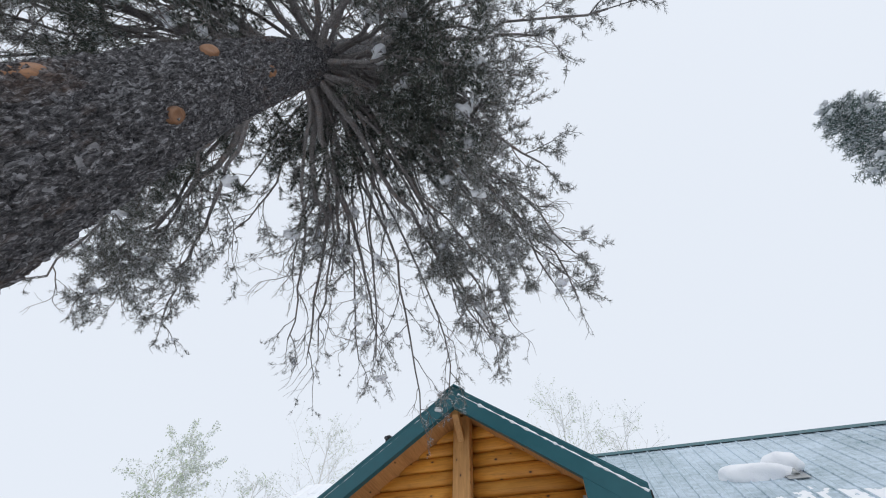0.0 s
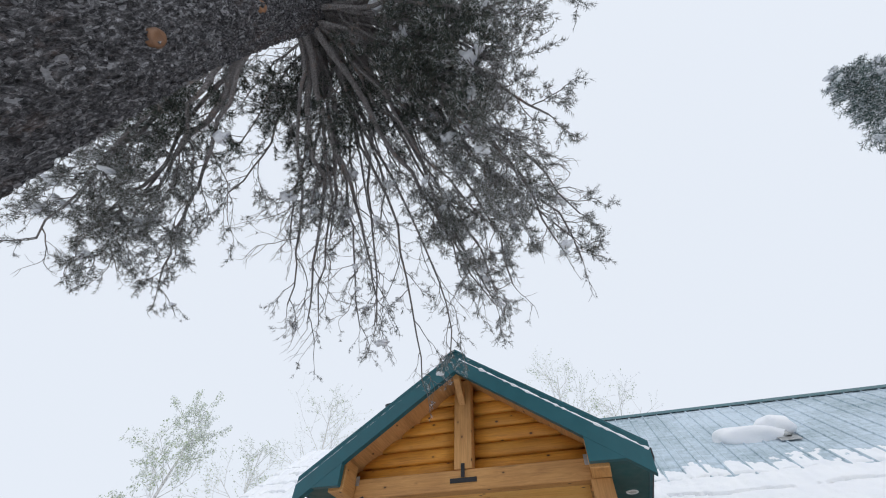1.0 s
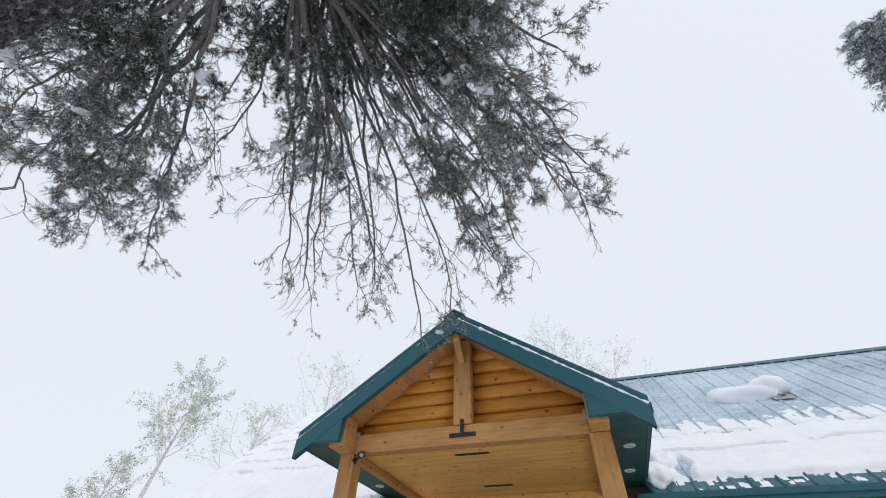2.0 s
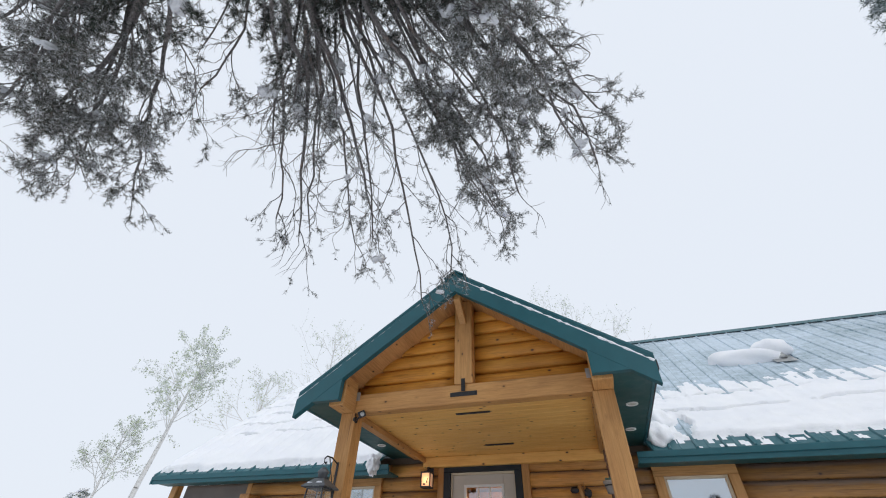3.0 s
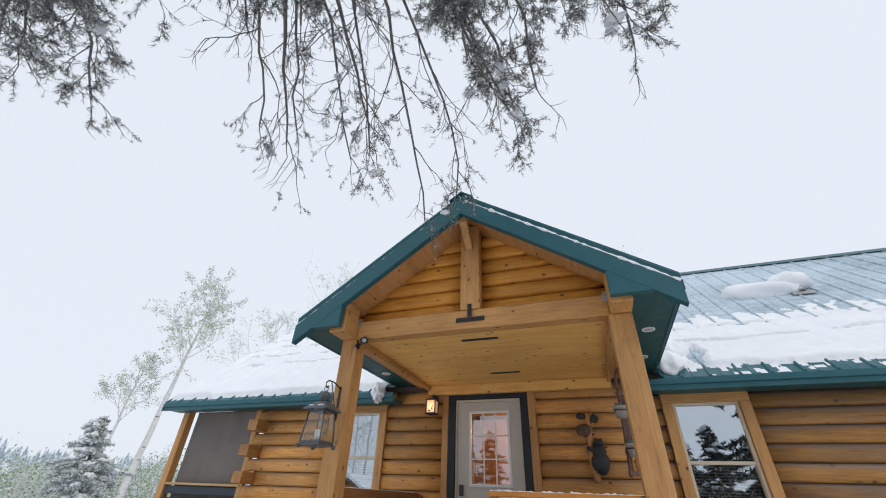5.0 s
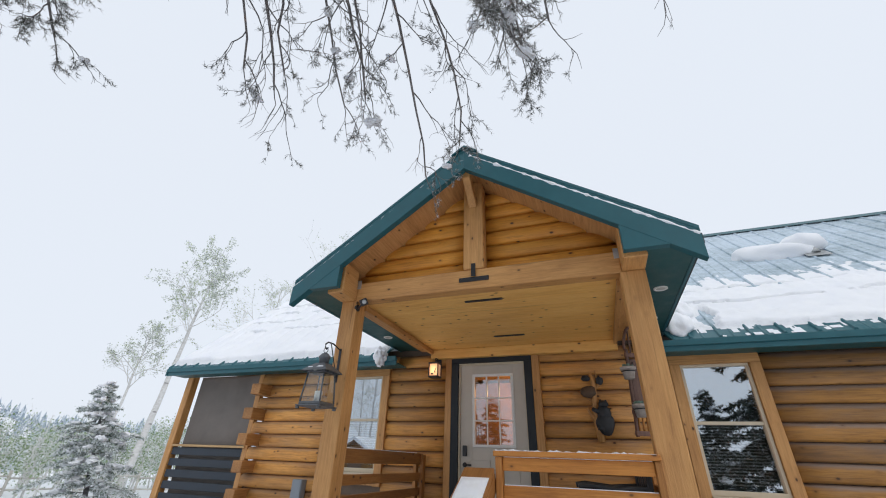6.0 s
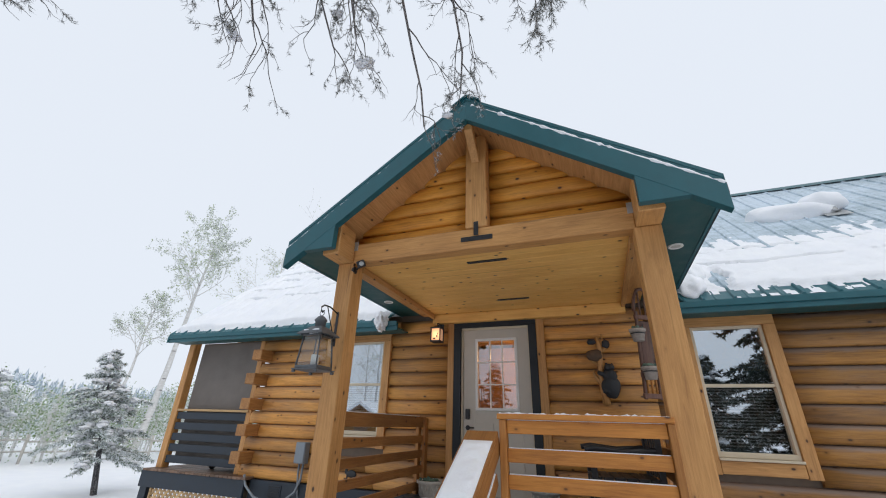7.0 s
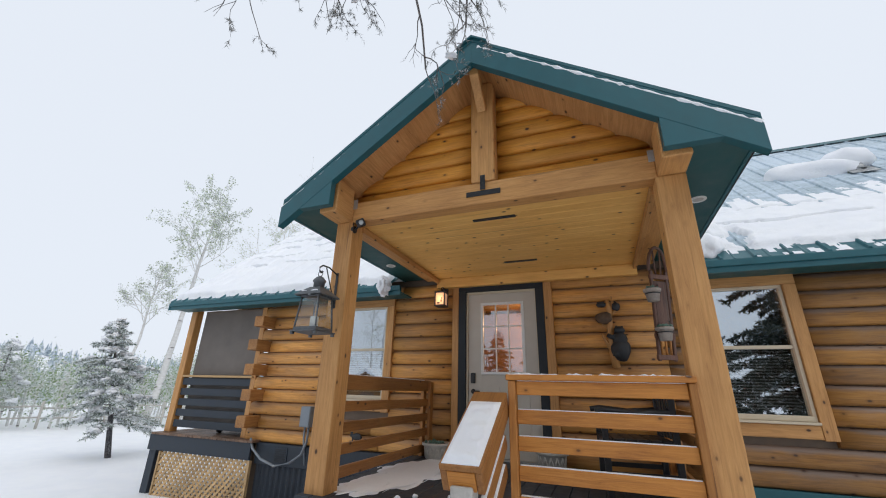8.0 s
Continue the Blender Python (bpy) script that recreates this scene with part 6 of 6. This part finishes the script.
# ---------------------------------------------------------------- lamps
def build_lantern():
    ln = thing("lantern", "weathered grey metal lantern with glass sides and a snowy top", "lantern", (-2.60, 4.73, 2.13))
    w = 0.125
    part("base", merge(box(-w, w, -w, w, 0.0, 0.03, 0.006), box(-w - 0.02, w + 0.02, -w - 0.02, w + 0.02, -0.012, 0.0, 0.004)), OLDMETAL, ln)
    for x in (-1, 1):
        for y in (-1, 1):
            part("foot", box(x * w - 0.015, x * w + 0.015, y * w - 0.015, y * w + 0.015, -0.035, -0.0125, 0.004), OLDMETAL, ln)
            part("corner_bar", tube([(x * (w - 0.008), y * (w - 0.008), 0.03), (x * (w - 0.03), y * (w - 0.03), 0.30)], 0.008, 6), OLDMETAL, ln)
    g0, g1 = w - 0.012, w - 0.034
    for k in range(4):
        a = k * math.pi / 2
        bm = bmesh.new()
        v = [bm.verts.new(p) for p in ((-g0, -g0, 0.032), (g0, -g0, 0.032), (g1, -g1, 0.298), (-g1, -g1, 0.298), (-g0, -g0 + 0.003, 0.032), (g0, -g0 + 0.003, 0.032), (g1, -g1 + 0.003, 0.298), (-g1, -g1 + 0.003, 0.298))]
        for f in ((0, 1, 2, 3), (7, 6, 5, 4), (0, 4, 5, 1), (1, 5, 6, 2), (2, 6, 7, 3), (3, 7, 4, 0)):
            bm.faces.new([v[i] for i in f])
        p = part("pane", bm, GLASS, ln)
        p.matrix_basis = Matrix.Rotation(a, 4, "Z")
        p.visible_shadow = False
    part("top_frame", box(-w + 0.02, w - 0.02, -w + 0.02, w - 0.02, 0.30, 0.315, 0.004), OLDMETAL, ln)
    roof = bmesh.new()
    prof = [(w + 0.022, 0.312), (w + 0.02, 0.322), (0.085, 0.375), (0.055, 0.40), (0.05, 0.40)]
    rings = [[roof.verts.new((sx * r, sy * r, z)) for sx, sy in ((-1, -1), (1, -1), (1, 1), (-1, 1))] for r, z in prof]
    for a, b in zip(rings, rings[1:]):
        for k in range(4):
            roof.faces.new((a[k], a[(k + 1) % 4], b[(k + 1) % 4], b[k]))
    roof.faces.new(rings[-1])
    part("roof", roof, OLDMETAL, ln)
    part("snow", merge(*[blob((dx, dy, 0.35), (0.05, 0.04, 0.012), 90 + i, 0.4, 2) for i, (dx, dy) in enumerate(((-0.07, -0.08), (0.05, -0.09), (-0.09, 0.03)))]), SNOW, ln, "dusting of snow")
    ln.scale = (0.9, 0.9, 0.92)
    part("chimney", lathe([(0.05, 0.40), (0.052, 0.45), (0.06, 0.455), (0.062, 0.468), (0.035, 0.5), (0.012, 0.512)], 18), OLDMETAL, ln)
    part("candle", lathe([(0.036, 0.031), (0.037, 0.13), (0.03, 0.135)], 16), WHITEVINYL, ln)
    part("ring", tube([(0.026 * math.cos(t * 0.5236), 0, 0.537 + 0.026 * math.sin(t * 0.5236)) for t in range(13)], 0.004, 6), OLDMETAL, ln)
    h = thing("lantern_hook", "black wrought bracket hook on the porch post", "bracket hook", (-2.61, P_Y, 2.58))
    part("backplate", box(-0.014, 0.014, -0.008, 0.0, -0.21, 0.12, 0.003), BLACK, h)
    part("arm", tube([(0, -0.008, 0.10), (0.0, -0.13, 0.135), (0.0, -0.22, 0.13), (0.005, -0.262, 0.10), (0.008, -0.265, 0.07), (0.01, -0.245, 0.055), (0.01, -0.225, 0.075)], 0.007, 8), BLACK, h)
    part("strut", tube([(0, -0.008, -0.17), (0, -0.09, -0.02), (0, -0.17, 0.125)], 0.005, 8), BLACK, h)


build_lantern()


def build_sconce():
    s = thing("wall_sconce", "small black lantern sconce glowing warm beside the door", "wall sconce", (-2.42, WALL - 0.215, 2.80))
    w = 0.068
    part("bottom", box(-w - 0.01, w + 0.01, -w - 0.01, w + 0.01, 0, 0.02, 0.004), BLACK, s)
    part("top", merge(box(-w - 0.012, w + 0.012, -w - 0.012, w + 0.012, 0.19, 0.208, 0.004), box(-0.04, 0.04, -0.04, 0.04, 0.208, 0.225, 0.006)), BLACK, s)
    for x in (-1, 1):
        for y in (-1, 1):
            part("corner_bar", box(x * w - 0.008, x * w + 0.008, y * w - 0.008, y * w + 0.008, 0.02, 0.19, 0.002), BLACK, s)
    part("glass", box(-w + 0.006, w - 0.006, -w + 0.006, w - 0.006, 0.021, 0.189, 0.002), LAMPGLOW, s, "glowing amber glass")
    for k, (x, z, a, b) in enumerate(((-0.02, 0.045, 0.035, 0.02), (0.02, 0.075, 0.018, 0.03), (0.028, 0.11, 0.012, 0.022))):
        part("cutout", box(x - a / 2, x + a / 2, -w + 0.0035, -w + 0.0055, z - b / 2, z + b / 2, 0.0), BLACK, s)
    part("arm", tube([(0, 0.0, 0.225), (0, 0.0, 0.27), (0, 0.06, 0.29), (0, 0.135, 0.26)], 0.008, 8), BLACK, s)
    part("wall_plate", box(-0.05, 0.05, 0.118, 0.14, 0.13, 0.32, 0.006), BLACK, s)
    lamp = new("sconce_light", bpy.data.lights.new("sconce_light", "POINT"))
    lamp.data.energy, lamp.data.color, lamp.data.shadow_soft_size = 0.6, (1.0, 0.7, 0.42), 0.06
    lamp.location = (-2.42, WALL - 0.215 - 0.12, 2.9)


build_sconce()


def build_spot():
    s = thing("security_light", "small black swivel spotlight on the porch post", "spotlight", (P_L + 0.18, P_Y + 0.03, B0 - 0.075))
    part("mount", lathe([(0.036, -0.012), (0.036, 0.012)], 16), BLACK, s).matrix_basis = pose(0.012, 0, 0, 0, 90, 0)
    part("arm", tube([(0.02, 0, 0), (0.05, -0.01, 0.005), (0.075, -0.02, 0.03)], 0.009, 8), BLACK, s)
    part("head", box(-0.035, 0.045, -0.05, 0.03, -0.035, 0.035, 0.014, 2), BLACK, s).matrix_basis = pose(0.10, -0.03, 0.045, 15, -25, 20)
    part("lens", lathe([(0.024, 0), (0.024, 0.006), (0.015, 0.009)], 16), GALV, s).matrix_basis = pose(0.13, -0.065, 0.035, 110, 0, 20)
    d = thing("door_sensor", "slim white plastic sensor on the porch post", "sensor", (P_R - 0.179, P_Y + 0.03, 2.83))
    part("case", box(-0.02, 0.0, -0.02, 0.02, -0.09, 0.09, 0.006, 2), WHITEVINYL, d)


build_spot()


# ---------------------------------------------------------------- porch furnishings
def planter(x, y, label):
    p = thing("planter", label, "planter", (x, y, DECK), "planters by the door")
    part("pot", lathe([(0.12, 0.0), (0.135, 0.01), (0.15, 0.14), (0.175, 0.15), (0.18, 0.175), (0.165, 0.182), (0.15, 0.165), (0.02, 0.16)], 28), POT, p)
    part("soil", lathe([(0.148, 0.155), (0.1, 0.172), (0.01, 0.175)], 20), SOIL, p)
    for k in range(14):
        a = k * 2 * math.pi / 14
        for sgn in (-1, 1):
            r0 = 0.139
            part("weave", tube([(r0 * math.cos(a), r0 * math.sin(a), 0.025), (1.07 * r0 * math.cos(a + sgn * 0.22), 1.07 * r0 * math.sin(a + sgn * 0.22), 0.13)], 0.007, 5), POT, p)
    rng = random.Random(int(x * 100))
    for k in range(16):
        a, r = rng.uniform(0, 6.28), rng.uniform(0.02, 0.13)
        part("sprig", blob((r * math.cos(a), r * math.sin(a), 0.185), (0.025, 0.022, 0.02), k, 0.6, 1), SPRIG, p)


planter(-2.40, 7.03, "woven-pattern stone planter beside the side railing")
planter(-1.02, 7.02, "woven-pattern stone planter with frosted plants by the door")


def build_chair():
    c = thing("porch_chair", "black wooden porch armchair beside the front railing", "armchair", (-0.2, 6.3, DECK))
    for x in (-0.27, 0.27):
        part("front_leg", box(x - 0.025, x + 0.025, -0.3, -0.25, 0, 0.62, 0.006), BLACK, c)
        part("back_leg", box(x - 0.025, x + 0.025, 0.24, 0.29, 0, 0.86, 0.006), BLACK, c)
        part("arm", tube([(x, -0.34, 0.645), (x, -0.25, 0.66), (x, 0.0, 0.635), (x, 0.25, 0.655)], 0.026, 8), BLACK, c)
        part("stretcher", box(x - 0.012, x + 0.012, -0.25, 0.24, 0.15, 0.19, 0.003), BLACK, c)
    for k in range(6):
        part("seat_slat", box(-0.28, 0.28, -0.3 + k * 0.093, -0.3 + k * 0.093 + 0.083, 0.41, 0.435, 0.004), BLACK, c)
    part("top_rail", box(-0.25, 0.25, 0.25, 0.28, 0.77, 0.86, 0.01), BLACK, c)
    for k in range(5):
        part("back_slat", box(-0.22 + k * 0.1, -0.16 + k * 0.1, 0.255, 0.275, 0.44, 0.768, 0.004), BLACK, c)
    part("apron", box(-0.245, 0.245, -0.29, -0.265, 0.33, 0.405, 0.004), BLACK, c)
    c.rotation_euler = (0, 0, radians(-84))


build_chair()


def build_carving():
    """A wall carving: a forked driftwood stem with dark rounded lumps, kept plain."""
    stem = [tube([(0.02, 0, -0.40), (0.0, -0.01, -0.25), (-0.01, -0.012, -0.05), (0.0, -0.01, 0.14), (0.01, -0.012, 0.30), (-0.01, -0.01, 0.40)], [0.045, 0.042, 0.038, 0.036, 0.034, 0.024], 8),
            tube([(-0.0, -0.01, -0.22), (-0.05, -0.02, -0.12), (-0.09, -0.02, -0.04), (-0.085, -0.02, 0.0)], [0.03, 0.022, 0.016, 0.01], 7),
            tube([(0.01, -0.01, 0.2), (0.08, -0.02, 0.26), (0.13, -0.02, 0.36)], [0.022, 0.016, 0.008], 7),
            tube([(0.0, -0.015, 0.26), (0.06, -0.02, 0.34), (0.05, -0.02, 0.44)], [0.018, 0.012, 0.007], 7),
            tube([(-0.01, -0.01, 0.05), (-0.07, -0.02, 0.09), (-0.11, -0.02, 0.16)], [0.02, 0.014, 0.008], 7),
            merge(blob((0.085, -0.05, -0.2), (0.105, 0.06, 0.13), 3, 0.15, 3), blob((0.09, -0.05, -0.08), (0.08, 0.055, 0.09), 8, 0.15, 3), tube([(0.06, -0.06, -0.08), (-0.01, -0.06, -0.05), (-0.04, -0.05, -0.03)], [0.03, 0.028, 0.024], 8), tube([(0.07, -0.06, -0.26), (0.0, -0.07, -0.24)], [0.045, 0.035], 8)), merge(blob((0.095, -0.06, 0.02), (0.06, 0.05, 0.045), 4, 0.15, 3), blob((0.065, -0.05, 0.06), (0.016, 0.012, 0.018), 9, 0.1, 2), blob((0.125, -0.05, 0.055), (0.016, 0.012, 0.018), 10, 0.1, 2)),
            blob((-0.06, -0.04, 0.17), (0.095, 0.05, 0.075), 5, 0.25, 3), blob((0.085, -0.03, 0.31), (0.05, 0.03, 0.06), 6, 0.4, 2), blob((-0.08, -0.03, 0.34), (0.06, 0.03, 0.035), 7, 0.4, 2)]
    counts = [len(b.faces) for b in stem]
    bm = merge(*stem)
    me = mesh_of("wall_carving", bm, TIMBER_Z)
    me.materials.append(DARKFIG)
    me.materials.append(BROWNFIG)
    lim = np.cumsum(counts)
    for i, f in enumerate(me.polygons):
        k = int(np.searchsorted(lim, i, side="right"))
        f.material_index = 0 if k < 5 else (2 if k == 7 else 1)
    ob = new("wall_carving", me)
    ob.location = (-0.27, WALL - 0.09, 2.40)
    tagged(ob, "driftwood wall carving with dark rounded figures on the logs", "wall carving")


build_carving()


def build_sled():
    """An old sled frame hung inside the porch post, with two clay pots on it."""
    s = thing("hanging_sled", "weathered reddish wooden sled frame hung as a plant holder", "old sled", (0.17, 6.25, 2.42))
    for y in (-0.1, 0.07):
        part("runner", box(-0.014, 0.014, y, y + 0.03, -0.42, 0.42, 0.005), OLDRED, s)
    part("seat_board", box(-0.008, 0.010, -0.068, 0.068, -0.2, 0.32, 0.004), OLDRED, s)
    for z in (-0.41, -0.22, 0.34):
        part("crossbar", box(-0.018, 0.016, -0.105, 0.105, z, z + 0.045, 0.005), OLDRED, s)
    for y in (-0.05, 0.0, 0.05):
        part("spindle", tube([(0, y, -0.366), (0, y, -0.222)], 0.011, 8), RAIL_Z, s)
    part("bow", tube([(0.0, 0.105 * math.cos(math.pi * k / 12), 0.42 + 0.24 * math.sin(math.pi * k / 12)) for k in range(13)], 0.016, 8), OLDRED, s)
    for y in (-0.03, 0.03):
        part("bow_stay", tube([(0, y, 0.386), (0, y * 1.3, 0.63)], 0.008, 6), OLDRED, s)
    s.rotation_euler = (0, radians(4), radians(-55))
    for dz, dx in ((0.39, 0.01), (0.03, 0.06)):
        p = thing("hanging_pot", "small aged clay pot with succulents hung on the sled", "plant pot", (0.09 + dx, 6.14, 2.22 + dz - 0.02), "pots on the sled")
        part("pot", lathe([(0.05, -0.06), (0.066, 0.03), (0.076, 0.032), (0.078, 0.055), (0.066, 0.058), (0.06, 0.045), (0.01, 0.045)], 20), CLAY, p)
        part("band", lathe([(0.0675, 0.006), (0.069, 0.016)], 20), BLACK, p)
        rng = random.Random(int(dz * 100))
        for k in range(16):
            a, r = rng.uniform(0, 6.28), rng.uniform(0.0, 0.06)
            part("rosette", blob((r * math.cos(a), r * math.sin(a), 0.07), (0.02, 0.02, 0.016), k, 0.6, 1), SPRIG, p)
        part("hanger", tube([(0.06, 0.03, 0.05), (0.06, 0.06, 0.12), (0.05, 0.085, 0.13)], 0.004, 6), BLACK, p)


build_sled()


def build_ornament():
    o = part("yard_ornament", merge(blob((0, 0, 0.0), (0.09, 0.012, 0.045), 2, 0.2, 2), box(-0.07, -0.05, -0.008, 0.008, -0.12, -0.02, 0.003), box(0.05, 0.07, -0.008, 0.008, -0.12, -0.02, 0.003), box(-0.1, -0.06, -0.008, 0.008, 0.0, 0.06, 0.004)), BLACK)
    o.location = (-3.66, WALL - 0.13, 1.07)
    tagged(o, "flat black metal cut-out ornament on the wall", "wall ornament")


build_ornament()


def build_fence():
    rng = random.Random(12)
    f = thing("rail_fence", "snow-capped split-rail fence along the field edge", "rail fence", (-21.0, 13.0, 0.0))
    d0, d1 = Vector((-3.5, -8.0, 0)), Vector((6.0, 6.5, 0))
    n = 10
    for i in range(n):
        p = d0.lerp(d1, i / (n - 1))
        part("post", tube([(p.x, p.y, -0.3), (p.x + rng.uniform(-0.04, 0.04), p.y, 0.95)], 0.045, 7), POT, f)
        if i < n - 1:
            q = d0.lerp(d1, (i + 1) / (n - 1))
            for z in (0.35, 0.75):
                part("rail", tube([(p.x, p.y, z + rng.uniform(-0.05, 0.05)), (q.x, q.y, z + rng.uniform(-0.05, 0.05))], 0.032, 6), POT, f)


build_fence()


def build_mounds():
    for n, (x, y, r) in enumerate(((-4.9, 6.6, (0.7, 0.45, 0.28)), (-3.6, 6.3, (0.9, 0.6, 0.22)), (-6.4, 6.4, (0.5, 0.4, 0.16)), (1.8, 6.4, (1.6, 0.6, 0.4)))):
        tagged(part("snow_mound", blob((x, y, 0.0), r, 120 + n, 0.3, 4, 1.2), SNOW), "soft mound of snow piled against the cabin", "snow mound", "snow mounds by the wall")


build_mounds()
